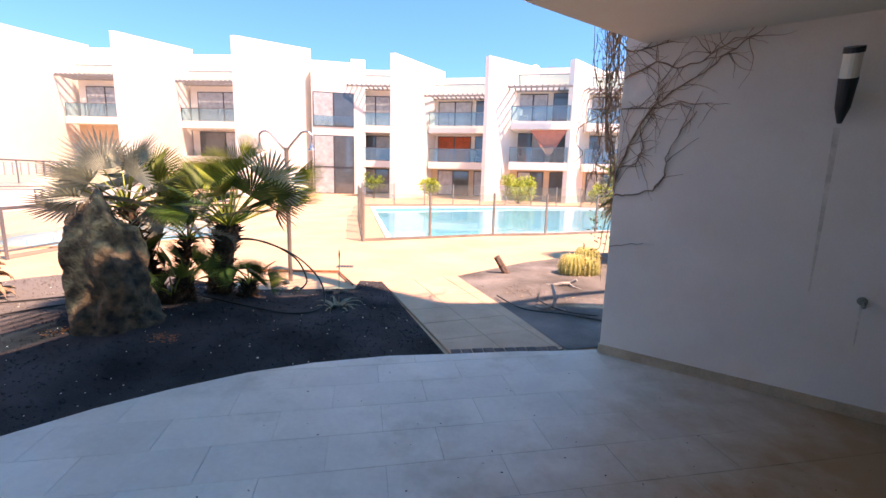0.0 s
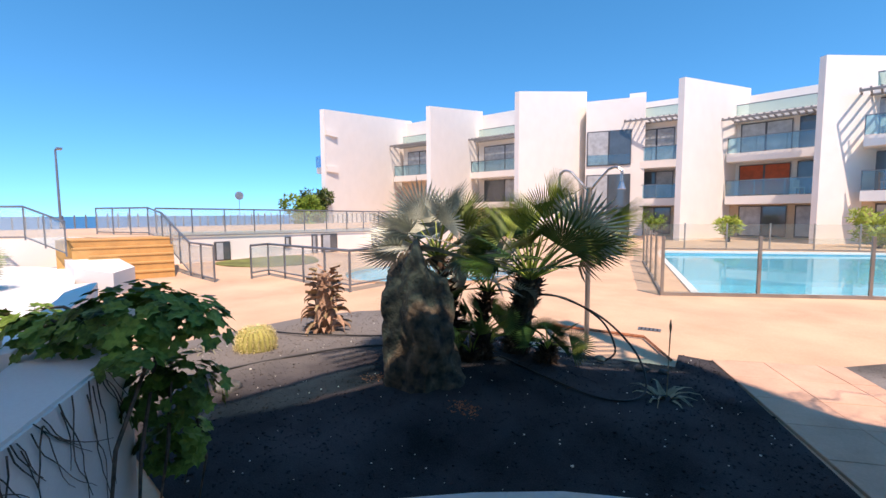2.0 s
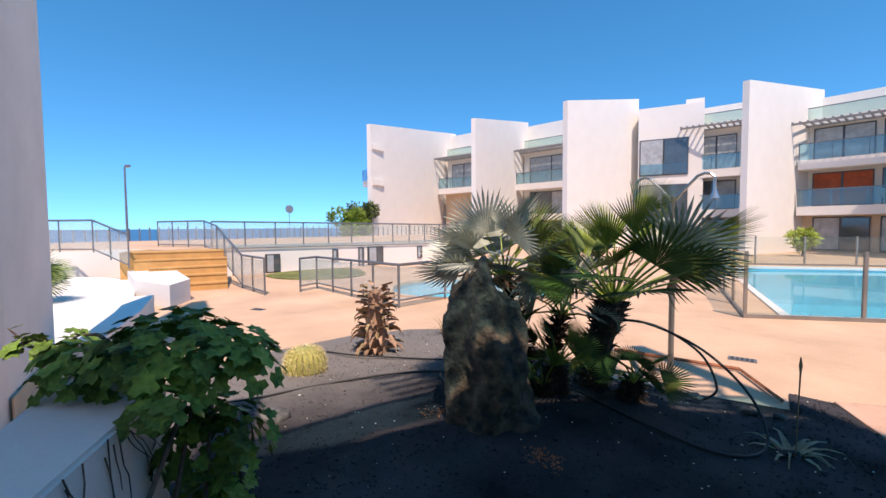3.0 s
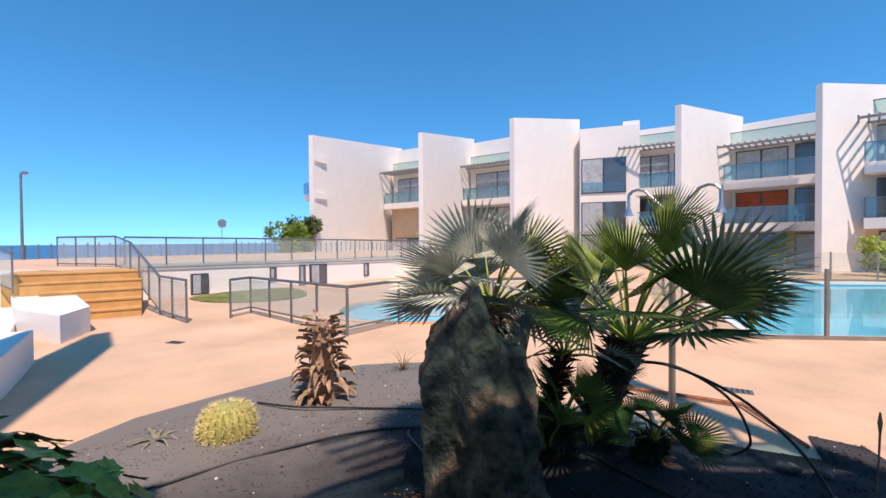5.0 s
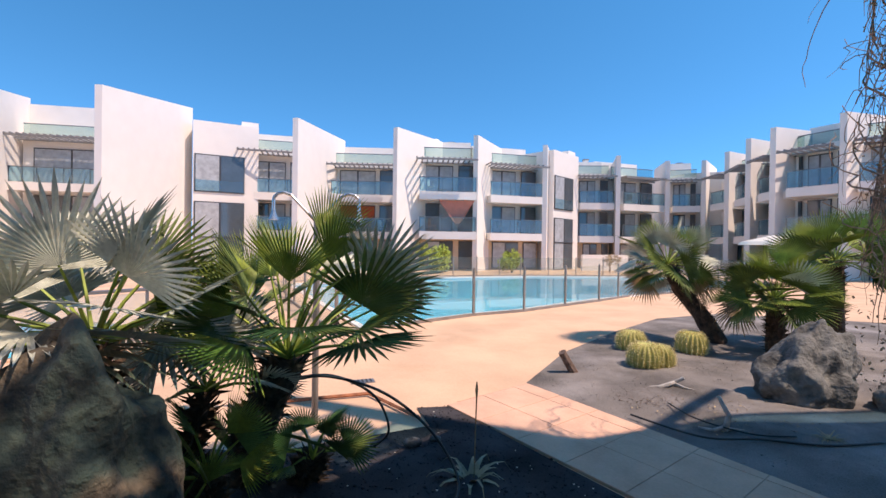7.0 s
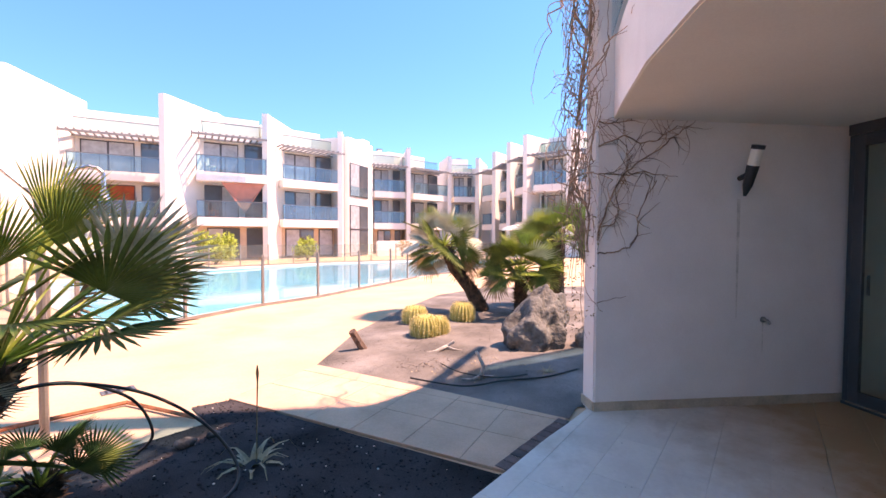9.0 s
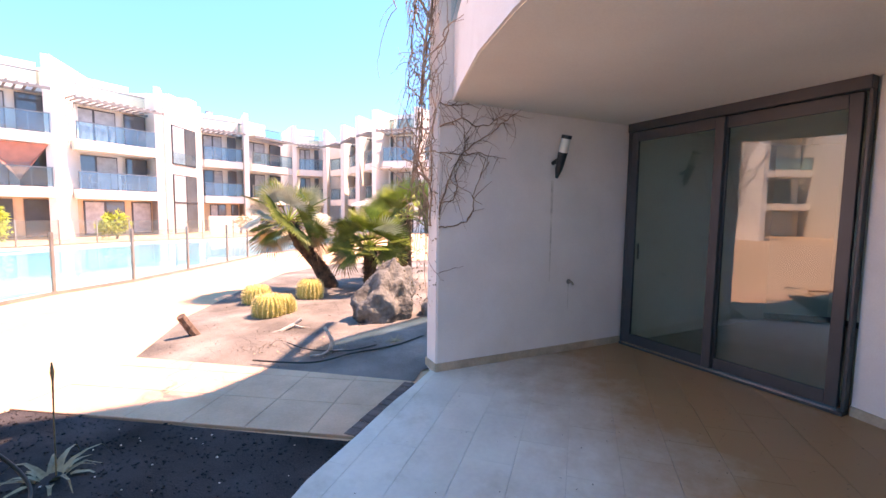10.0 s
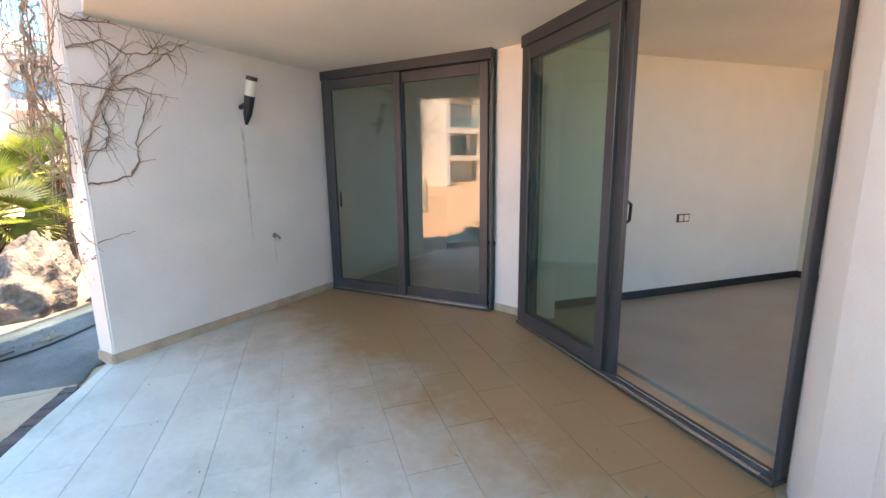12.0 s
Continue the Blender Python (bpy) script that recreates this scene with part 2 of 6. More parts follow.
M["picon"] = mix_by_place("black_grit_with_dust", M["picon"], (0.20, 0.18, 0.165, 1), (-1.0, 0.12, 0), 4.55, 0.9)
# The tile colour turns browner and darker towards the doors.
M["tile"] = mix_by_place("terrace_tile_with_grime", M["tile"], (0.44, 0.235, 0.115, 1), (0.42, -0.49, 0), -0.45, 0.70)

# ---- helpers for shapes ----
def V(*a):
    return Vector(a)


def part(name, bm, mat, parent=None, label="", smooth=False, kind=""):
    me = bpy.data.meshes.new(name)
    bm.to_mesh(me)
    bm.free()
    me.materials.append(M[mat])
    if smooth:
        me.polygons.foreach_set("use_smooth", [True] * len(me.polygons))
    ob = new(name, me)
    if parent is not None:
        ob.parent = parent
    return tagged(ob, label=label, kind=kind)


def share(name, me, parent, m=None):
    """Another object on a mesh that exists."""
    ob = new(name, me)
    ob.parent = parent
    if m is not None:
        ob.matrix_basis = m
    return ob


def thing(name, label, category, at=(0, 0, 0), group="", kind=""):
    ob = new(name)
    ob.location = at
    return tagged(ob, label=label, category=category, group=group, kind=kind)


def prism(poly, z0, z1, bm=None):
    """A solid over a plan outline; z0 and z1 are heights or functions of x, y."""
    bm = bm or bmesh.new()
    low = [bm.verts.new((x, y, z0(x, y) if callable(z0) else z0)) for x, y in poly]
    top = [bm.verts.new((x, y, z1(x, y) if callable(z1) else z1)) for x, y in poly]
    k = len(poly)
    faces = [bm.faces.new(top), bm.faces.new(low[::-1])]
    for i in range(k):
        faces.append(bm.faces.new((low[i], low[(i + 1) % k], top[(i + 1) % k], top[i])))
    bmesh.ops.recalc_face_normals(bm, faces=faces)
    return bm


def strip(a, b, w0, w1):
    """The plan outline of a wall from a to b, from w0 to w1 to its left."""
    a, b = Vector(a[:2]), Vector(b[:2])
    d = (b - a).normalized()
    n = Vector((-d.y, d.x))
    return [tuple(a + n * w0), tuple(b + n * w0), tuple(b + n * w1), tuple(a + n * w1)]


def wall(a, b, w0, w1, z0, z1, bm=None):
    return prism(strip(a, b, w0, w1), z0, z1, bm)


def box(cx, cy, cz, sx, sy, sz, bm=None, turn=0.0):
    c, s = math.cos(turn), math.sin(turn)
    pts = [(cx + c * x - s * y, cy + s * x + c * y) for x, y in ((-sx / 2, -sy / 2), (sx / 2, -sy / 2), (sx / 2, sy / 2), (-sx / 2, sy / 2))]
    return prism(pts, cz - sz / 2, cz + sz / 2, bm)


def tube(points, radius, sides=8, bm=None, cap=True):
    """A round bar along points; radius is a number or one for each point."""
    bm = bm or bmesh.new()
    pts = [Vector(p) for p in points]
    rad = radius if isinstance(radius, (list, tuple)) else [radius] * len(pts)
    rings, ref = [], None
    for i, p in enumerate(pts):
        d = (pts[min(i + 1, len(pts) - 1)] - pts[max(i - 1, 0)]).normalized()
        if ref is None:
            ref = Vector((0, 0, 1)) if abs(d.z) < 0.9 else Vector((1, 0, 0))
        u = (ref - d * ref.dot(d)).normalized()
        ref = u
        w = d.cross(u)
        rings.append([bm.verts.new(p + (u * math.cos(6.2832 * k / sides) + w * math.sin(6.2832 * k / sides)) * rad[i]) for k in range(sides)])
    for r0, r1 in zip(rings, rings[1:]):
        for k in range(sides):
            bm.faces.new((r0[k], r0[(k + 1) % sides], r1[(k + 1) % sides], r1[k]))
    if cap:
        bm.faces.new(rings[0][::-1])
        bm.faces.new(rings[-1])
    return bm


def smoothstep(a, b, v):
    t = min(1.0, max(0.0, (v - a) / (b - a)))
    return t * t * (3 - 2 * t)


def ground_z(x, y):
    """The deck falls away gently to the far left and towards the opposite building."""
    return -0.03 - 0.012 * min(8.0, max(0.0, -5.6 - x)) * (1 - smoothstep(14, 22, y)) - 0.17 * smoothstep(20, 30, y)


def mound(x, y):
    """The black grit is heaped up round the boulder and the palms."""
    return 0.13 * math.exp(-((x + 2.6) ** 2 + (y - 3.75) ** 2) / 1.1)


def inside(x, y, poly):
    odd = False
    for (x0, y0), (x1, y1) in zip(poly, poly[1:] + poly[:1]):
        if (y0 > y) != (y1 > y) and x < (x1 - x0) * (y - y0) / (y1 - y0) + x0:
            odd = not odd
    return odd


def smooth_loop(poly, times=2):
    """Rounds the corners of a plan outline."""
    for _ in range(times):
        poly = [q for a, b in zip(poly, poly[1:] + poly[:1]) for q in ((a[0] * 0.75 + b[0] * 0.25, a[1] * 0.75 + b[1] * 0.25), (a[0] * 0.25 + b[0] * 0.75, a[1] * 0.25 + b[1] * 0.75))]
    return poly

# ---- ground ----
POOL = [(-2.15, 9.63), (0.05, 11.09), (1.34, 11.67), (2.79, 12.62), (4.34, 13.65), (8.10, 15.50), (12.12, 17.42), (15.20, 20.40), (12.14, 23.95), (6.02, 24.28), (0.93, 22.64), (-5.30, 18.60)]
PADDLE = smooth_loop([(-10.26, 7.85), (-8.62, 6.50), (-7.09, 7.21), (-5.71, 8.74), (-6.60, 10.63), (-8.95, 10.78), (-10.44, 9.30)], 2)
TERRACE_EDGE = [(-2.52, 1.38), (-2.40, 1.60), (-2.24, 1.86), (-2.02, 2.18), (-1.76, 2.47), (-1.42, 2.78), (-1.02, 3.03), (-0.50, 3.26), (-0.03, 3.39), (0.46, 3.54), (0.88, 3.64), (1.17, 3.72)]
NEAR_BED = [(-1.54, 5.65), (-1.25, 5.66), (-0.04, 3.34)] + TERRACE_EDGE[-4::-1] + [(-2.7, 1.40), (-3.52, 1.41), (-4.60, 1.25), (-5.62, 1.67), (-5.98, 2.50), (-6.00, 3.18), (-5.99, 4.03), (-5.70, 4.77), (-5.10, 5.40), (-4.24, 5.41), (-3.21, 5.02), (-2.69, 4.88), (-1.47, 5.22)]
RIGHT_BED = [(-0.28, 6.23), (0.47, 4.70), (0.93, 3.70), (1.18, 3.82), (3.60, 2.40), (9.02, 0.64), (12.05, 5.19), (9.10, 9.20), (6.07, 10.83), (4.07, 10.25), (2.33, 8.93), (0.77, 7.57)]


def cut_ground():
    """One sheet to the horizon, finer near the walk, with openings for the pools."""
    bm = bmesh.new()
    xs = [-3000, -600, -140, -110, -60, -40] + [-30 + 1.0 * i for i in range(24)] + [-6 + 0.5 * i for i in range(25)] + [7 + i for i in range(20)] + [30, 45, 90, 400, 3000]
    ys = [-3000, -400, -60, -20, -8] + [-6 + 0.5 * i for i in range(49)] + [19 + i for i in range(14)] + [40, 60, 120, 600, 4000]
    grid = [[bm.verts.new((x, y, ground_z(x, y) - 6.0 * smoothstep(80, 140, -x))) for y in ys] for x in xs]
    for i in range(len(xs) - 1):
        for j in range(len(ys) - 1):
            bm.faces.new((grid[i][j], grid[i + 1][j], grid[i + 1][j + 1], grid[i][j + 1]))
    for poly in (POOL, PADDLE):
        x0, x1 = min(p[0] for p in poly) - 0.1, max(p[0] for p in poly) + 0.1
        y0, y1 = min(p[1] for p in poly) - 0.1, max(p[1] for p in poly) + 0.1
        near = [f for f in bm.faces if x0 - 1 < f.calc_center_median().x < x1 + 1 and y0 - 1 < f.calc_center_median().y < y1 + 1]
        for (ax, ay), (bx, by) in zip(poly, poly[1:] + poly[:1]):
            mx, my, r = (ax + bx) / 2, (ay + by) / 2, math.hypot(bx - ax, by - ay) / 2 + 1.0
            near = [f for f in bm.faces if math.hypot(f.calc_center_median().x - mx, f.calc_center_median().y - my) < r + 0.7]
            geom = list({v for f in near for v in f.verts}) + list({e for f in near for e in f.edges}) + near
            bmesh.ops.bisect_plane(bm, geom=geom, plane_co=(ax, ay, 0), plane_no=(by - ay, ax - bx, 0), dist=1e-5)
        dead = [f for f in bm.faces if inside(f.calc_center_median().x, f.calc_center_median().y, poly)]
        bmesh.ops.delete(bm, geom=dead, context="FACES")
    return bm


ground = part("ground", cut_ground(), "deck")
tagged(ground, "sandy orange stamped concrete deck running round the pools", "ground", kind="structure")


def pool(name, poly, depth, level, label, coping):
    base = min(ground_z(x, y) for x, y in poly)
    t = thing(name, label, "pool", (0, 0, 0), kind="structure")
    bm = bmesh.new()
    low = [bm.verts.new((x, y, base - depth)) for x, y in poly]
    top = [bm.verts.new((x, y, ground_z(x, y) - 0.002)) for x, y in poly]
    bm.faces.new(low)
    for i in range(len(poly)):
        j = (i + 1) % len(poly)
        bm.faces.new((low[i], top[i], top[j], low[j]))
    part("basin", bm, "pooltile", t, "pale turquoise tiled basin")
    bm = bmesh.new()
    bm.faces.new([bm.verts.new((x, y, base + level)) for x, y in poly])
    w = part("water", bm, "water", t, "still clear blue water")
    w.visible_shadow = False
    cx, cy = sum(p[0] for p in poly) / len(poly), sum(p[1] for p in poly) / len(poly)
    bm = bmesh.new()
    inner, outer = [], []
    for x, y in poly:
        d = Vector((x - cx, y - cy)).normalized()
        inner.append((x - d.x * 0.03, y - d.y * 0.03))
        outer.append((x + d.x * coping, y + d.y * coping))
    for i in range(len(poly)):
        j = (i + 1) % len(poly)
        q = [(inner[i], 0.03), (inner[j], 0.03), (outer[j], 0.03), (outer[i], 0.03)]
        vs = [bm.verts.new((p[0], p[1], ground_z(*p) + h)) for p, h in q]
        lo = [bm.verts.new((p[0], p[1], ground_z(*p) - 0.05)) for p, h in q]
        bm.faces.new(vs)
        for k in range(4):
            bm.faces.new((lo[k], lo[(k + 1) % 4], vs[(k + 1) % 4], vs[k]))
    bmesh.ops.recalc_face_normals(bm, faces=bm.faces[:])
    part("coping", bm, "white" if coping == 0.12 else "deck", t, "pale coping")
    return t


pool("swimming_pool", POOL, 1.2, -0.045, "large turquoise swimming pool with cream coping, full of clear water", 0.12)
pool("paddling_pool", PADDLE, 0.45, -0.06, "small round-cornered paddling pool with pale blue water", 0.13)

backdrop = part("sea", prism([(-4800, -4800), (-112, -4800), (-112, 4800), (-4800, 4800)], -9.0, -4.2), "sea")
tagged(backdrop, "deep blue sea on the horizon", "sea", kind="structure")


def bed(name, poly, mat, label, swell):
    """A planting bed of grit with a slightly uneven surface, as a fine sheet over its outline."""
    bm = bmesh.new()
    x0, x1, y0, y1 = min(p[0] for p in poly), max(p[0] for p in poly), min(p[1] for p in poly), max(p[1] for p in poly)
    step = 0.12 if x1 - x0 < 8 else 0.22
    nx, ny = int((x1 - x0) / step) + 2, int((y1 - y0) / step) + 2
    grid = [[bm.verts.new((x0 + i * step - 0.05, y0 + j * step - 0.05, 0)) for j in range(ny)] for i in range(nx)]
    for i in range(nx - 1):
        for j in range(ny - 1):
            bm.faces.new((grid[i][j], grid[i + 1][j], grid[i + 1][j + 1], grid[i][j + 1]))
    for (ax, ay), (bx, by) in zip(poly, poly[1:] + poly[:1]):
        mx, my, r = (ax + bx) / 2, (ay + by) / 2, math.hypot(bx - ax, by - ay) / 2 + step * 2
        near = [f for f in bm.faces if math.hypot(f.calc_center_median().x - mx, f.calc_center_median().y - my) < r]
        if not near:
            continue
        geom = list({v for f in near for v in f.verts}) + list({e for f in near for e in f.edges}) + near
        bmesh.ops.bisect_plane(bm, geom=geom, plane_co=(ax, ay, 0), plane_no=(by - ay, ax - bx, 0), dist=1e-5)
    bmesh.ops.delete(bm, geom=[f for f in bm.faces if not inside(f.calc_center_median().x, f.calc_center_median().y, poly)], context="FACES")
    for v in bm.verts:
        edge = min(((v.co.x - ax) ** 2 + (v.co.y - ay) ** 2) ** 0.5 for (px, py), (qx, qy) in zip(poly, poly[1:] + poly[:1]) for ax, ay in [closest(v.co.x, v.co.y, px, py, qx, qy)])
        k = smoothstep(0, 0.6, edge)
        v.co.z = ground_z(v.co.x, v.co.y) + 0.012 + (swell + mound(v.co.x, v.co.y)) * k + k * 0.035 * noise.noise(Vector((v.co.x * 1.3, v.co.y * 1.3, 0))) + k * 0.012 * noise.noise(Vector((v.co.x * 6, v.co.y * 6, 3)))
    return tagged(part(name, bm, mat, smooth=True), label, "planting bed", kind="structure")


def closest(x, y, px, py, qx, qy):
    dx, dy = qx - px, qy - py
    t = max(0.0, min(1.0, ((x - px) * dx + (y - py) * dy) / (dx * dx + dy * dy + 1e-9)))
    return px + t * dx, py + t * dy


bed("bed_of_black_grit", NEAR_BED, "picon", "planting bed of dark volcanic grit round the palms and the boulder", 0.04)
bed("bed_of_grey_grit", RIGHT_BED, "greypicon", "planting bed of grey volcanic grit with cacti, driftwood and palms", 0.03)

# ---- terrace floor, walls, ceiling, rooms ----
TERRACE = TERRACE_EDGE + [(3.24, 2.56), (3.207, 2.532), (2.335, 0.780), (2.15, 0.60), (1.99, 0.533), (0.0, -0.22), (-0.45, 0.0)]
floor_base = part("floor", prism(TERRACE, -0.25, -0.006), "grout")
tagged(floor_base, "mortar bed of the curved terrace floor", "floor", kind="structure")

D1 = (V(3.207, 2.532), V(2.335, 0.780))
D2 = (V(1.99, 0.533), V(-0.062, -0.248))
HEAD, CEIL = 2.36, 2.395
FIN_A, FIN_B = (1.18, 3.66), (3.25, 2.545)

fin_dir = (V(*FIN_B) - V(*FIN_A)).normalized()
fin_n = V(-fin_dir.y, fin_dir.x)
bm = wall(FIN_A, tuple(V(*FIN_A) + fin_dir * 7.5), 0.0, 0.21, -0.3, 8.95)
bmesh.ops.bevel(bm, geom=[e for e in bm.edges if abs(e.verts[0].co.z - e.verts[1].co.z) > 1], offset=0.012, segments=2, affect="EDGES")
tagged(part("wall_north", bm, "wall"), "cream rendered party wall beside the terrace", "wall", kind="structure")
sk = part("baseboard", wall(FIN_A, FIN_B, -0.012, 0.0, 0.0, 0.075), "skirting")
tagged(sk, "beige tile skirting along the party wall, grimy at its top", "skirting", kind="structure")
tagged(part("baseboard", wall(tuple(V(*FIN_A) - fin_dir * 0.012), tuple(V(*FIN_A) + fin_n * 0.21 - fin_dir * 0.012), 0.0, -0.012, 0.0, 0.075), "skirting"), "beige tile skirting on the wall end", "skirting", kind="structure")

# pillar between the doors and the wall beyond the second door
PILLAR = [(2.335, 0.765), (2.16, 0.575), (2.005, 0.53), (2.06, 0.25), (2.62, 0.60)]
tagged(part("wall_pillar", prism(PILLAR, 0.0, CEIL + 0.6), "wall"), "cream rendered pillar between the two sliding doors", "wall", kind="structure")
END = [(-0.066, -0.252), (-0.40, -0.05), (-0.70, 0.07), (-0.82, -0.15), (-0.15, -0.55), (0.10, -0.50)]
tagged(part("wall_end", prism(END, -0.2, 8.0), "wall"), "cream rendered wall beside the open sliding door, with small scuffs", "wall", kind="structure")
tagged(part("baseboard", wall((-0.68, 0.065), (-0.40, -0.045), -0.004, 0.012, 0.0, 0.075), "skirting"), "beige tile skirting", "skirting", kind="structure")
tagged(part("baseboard", wall((2.005, 0.525), (2.16, 0.57), -0.002, 0.014, 0.0, 0.07), "skirting"), "broken beige tile skirting on the pillar", "skirting", kind="structure")
tagged(part("baseboard", wall((2.165, 0.575), (2.33, 0.765), -0.002, 0.014, 0.0, 0.07), "skirting"), "broken beige tile skirting on the pillar", "skirting", kind="structure")

# ceiling slab of the terrace, and the balcony floors and roof above it
SLAB_EDGE = [(1.40, 3.68), (0.92, 3.25), (0.44, 2.80), (0.06, 2.36), (-0.38, 1.75), (-0.66, 1.10), (-0.78, 0.15)]
SLAB = SLAB_EDGE + [(-0.2, -2.6), (4.0, -4.4), (7.5, 0.0), (3.24, 2.545)]
tagged(part("ceiling", prism(SLAB, CEIL, CEIL + 0.28), "ceiling"), "warm cream painted terrace ceiling", "ceiling", kind="structure")


def inset(poly, d):
    c = V(2.6, 0.6)
    return [tuple(V(*p) + (c - V(*p)).normalized() * d) for p in poly]


FASCIA = [(1.42, 3.70), (0.93, 3.27), (0.44, 2.82), (0.05, 2.38), (-0.39, 1.77), (-0.68, 1.11), (-0.80, 0.15)]
for z0, z1, lab in ((CEIL + 0.28, CEIL + 0.62, "cream fascia of the balcony above the terrace"), (5.0, 5.42, "cream fascia of the second balcony")):
    fb = prism(FASCIA + inset(FASCIA, 0.16)[::-1], z0 if z0 > 3 else CEIL + 0.004, z1)
    tagged(part("trim", fb, "wall"), lab, "balcony edge", kind="structure")
tagged(part("slab", prism(SLAB, 5.02, 5.24), "ceiling"), "cream slab of the upper balcony", "balcony floor", kind="structure")
tagged(part("roof", prism([(2.9, 2.75), (1.9, 2.0), (0.9, 1.0), (0.2, -0.4), (-0.2, -2.6), (4.0, -4.4), (7.5, 0.0), (3.4, 2.55)], 7.65, 8.0), "white"), "cream flat roof", "roof", kind="structure")
tagged(part("wall_upper", prism([(3.1, 2.5), (2.3, 0.75), (0.1, -0.3), (-0.2, -2.6), (4.0, -4.4), (7.4, 0.0)], CEIL + 0.28, 7.65), "wall"), "cream upper storeys behind the balconies", "wall", kind="structure")
for k, z in enumerate((CEIL + 0.66, 5.46)):
    bal = thing("balcony_rail", "balcony railing of tinted glass with a grey handrail above the terrace", "railing")
    for a, b in zip(FASCIA[:6], FASCIA[1:7]):
        g = part("pane", wall(a, b, -0.03, -0.018, z, z + 0.82), "balcony_glass", bal, "blue-green tinted pane")
    part("handrail", tube([(x, y, z + 0.86) for x, y in inset(FASCIA, 0.02)], 0.025), "railmetal", bal)
# Out of view: slabs and railings added to shade the gravel bed.
NEIGHBOUR = [(2.75, 3.05), (4.3, 3.35), (6.6, 3.3), (9.5, 1.6), (8.0, -0.4)]
for z0, z1 in ((CEIL, CEIL + 0.55), (5.02, 5.42), (7.65, 8.0)):
    nb = NEIGHBOUR if z0 < 7 else [(3.6, 2.6), (5.0, 2.8), (7.0, 2.4), (9.5, 0.6), (8.0, -0.4)]
    tagged(part("slab", prism(nb, z0, z1), "wall"), "unseen cream slab of the neighbouring flat, placed to shade gravel bed", "balcony floor", kind="structure")
for z in (CEIL + 0.6, 5.46):
    bal = thing("balcony_rail", "unseen tinted glass railing of the neighbouring flat, casting the greenish patch", "railing")
    for a, b in zip(NEIGHBOUR[:3], NEIGHBOUR[1:4]):
        part("pane", wall(a, b, -0.03, -0.018, z, z + 0.82), "balcony_glass", bal, "blue-green tinted pane")
    part("handrail", tube([(x, y, z + 0.86) for x, y in NEIGHBOUR[:4]], 0.03), "railmetal", bal)
# Lone bar, never seen, set to throw the shadow stripe over the grit.
beam = part("beam", tube([(3.75, 2.70, 7.5), (5.35, 3.68, 7.5)], 0.07, 4), "pergola")
tagged(beam, "unseen grey beam placed to cast a stripe on the gravel bed", "beam")
own = thing("pergola", "grey slatted pergola over the upper balcony", "pergola")
for i in range(9):
    a, b = inset(FASCIA, -0.1 + 0.0)[0], inset(FASCIA, -0.1)[5]
    f = 0.05 + i * 0.16
    pa = [tuple(V(*p) + (V(2.9, 0.4) - V(*p)).normalized() * f) for p in FASCIA[:6]]
    part("slat", tube([(x, y, 7.45) for x, y in pa], 0.028, 4), "pergola", own)
for p in FASCIA[:6:2]:
    q = V(*p) + (V(2.9, 0.4) - V(*p)).normalized() * 2.0
    part("beam", tube([(p[0], p[1], 7.38), (q.x, q.y, 7.38)], 0.035, 4), "pergola", own)

# rooms behind the doors
def room(name, poly, label, skip):
    cx, cy = sum(p[0] for p in poly) / len(poly), sum(p[1] for p in poly) / len(poly)
    tagged(part("floor", prism(poly, -0.1, -0.004), "floor"), label + " floor", "floor", kind="structure")
    for i in range(len(poly)):
        if i in skip:
            continue
        a, b = poly[i], poly[(i + 1) % len(poly)]
        side = -1 if (b[0] - a[0]) * (cy - a[1]) - (b[1] - a[1]) * (cx - a[0]) > 0 else 1
        tagged(part("wall_room", wall(a, b, 0.0, side * 0.1, -0.1, 2.62), "roomwall"), "bare cream wall of the " + label, "wall", kind="structure")
        tagged(part("baseboard", wall(a, b, 0.0, -side * 0.014, 0.0, 0.08), "darkwood"), "black skirting of the " + label, "skirting", kind="structure")
    tagged(part("ceiling", prism(poly, 2.40, 2.6), "roomwall"), "plain ceiling of the " + label, "ceiling", kind="structure")


room("room", [(3.36, 2.55), (5.6, 1.50), (5.9, 0.55), (4.9, -1.3), (2.50, 0.55)], "empty tiled bedroom", (4,))
room("room", [(2.24, 0.42), (3.46, -3.04), (0.6, -4.1), (-0.35, -3.2), (0.02, -0.42)], "empty tiled living room", (2, 4))


def outlet(at, face):
    t = thing("socket", "white double wall socket in a dark room wall", "socket", at)
    t.rotation_euler = (0, 0, face)
    part("plate", box(0, 0, 0, 0.16, 0.012, 0.085), "darkwood", t)
    for dx in (-0.036, 0.036):
        part("insert", box(dx, -0.008, 0, 0.055, 0.008, 0.062), "plastic", t)


d = (V(3.46, -3.04) - V(2.24, 0.42)).normalized()
p = V(2.24, 0.42) + d * 1.78
outlet((p.x - d.y * -0.0 + d.y * 0.010, p.y - d.x * 0.010, 0.82), math.atan2(d.y, d.x))


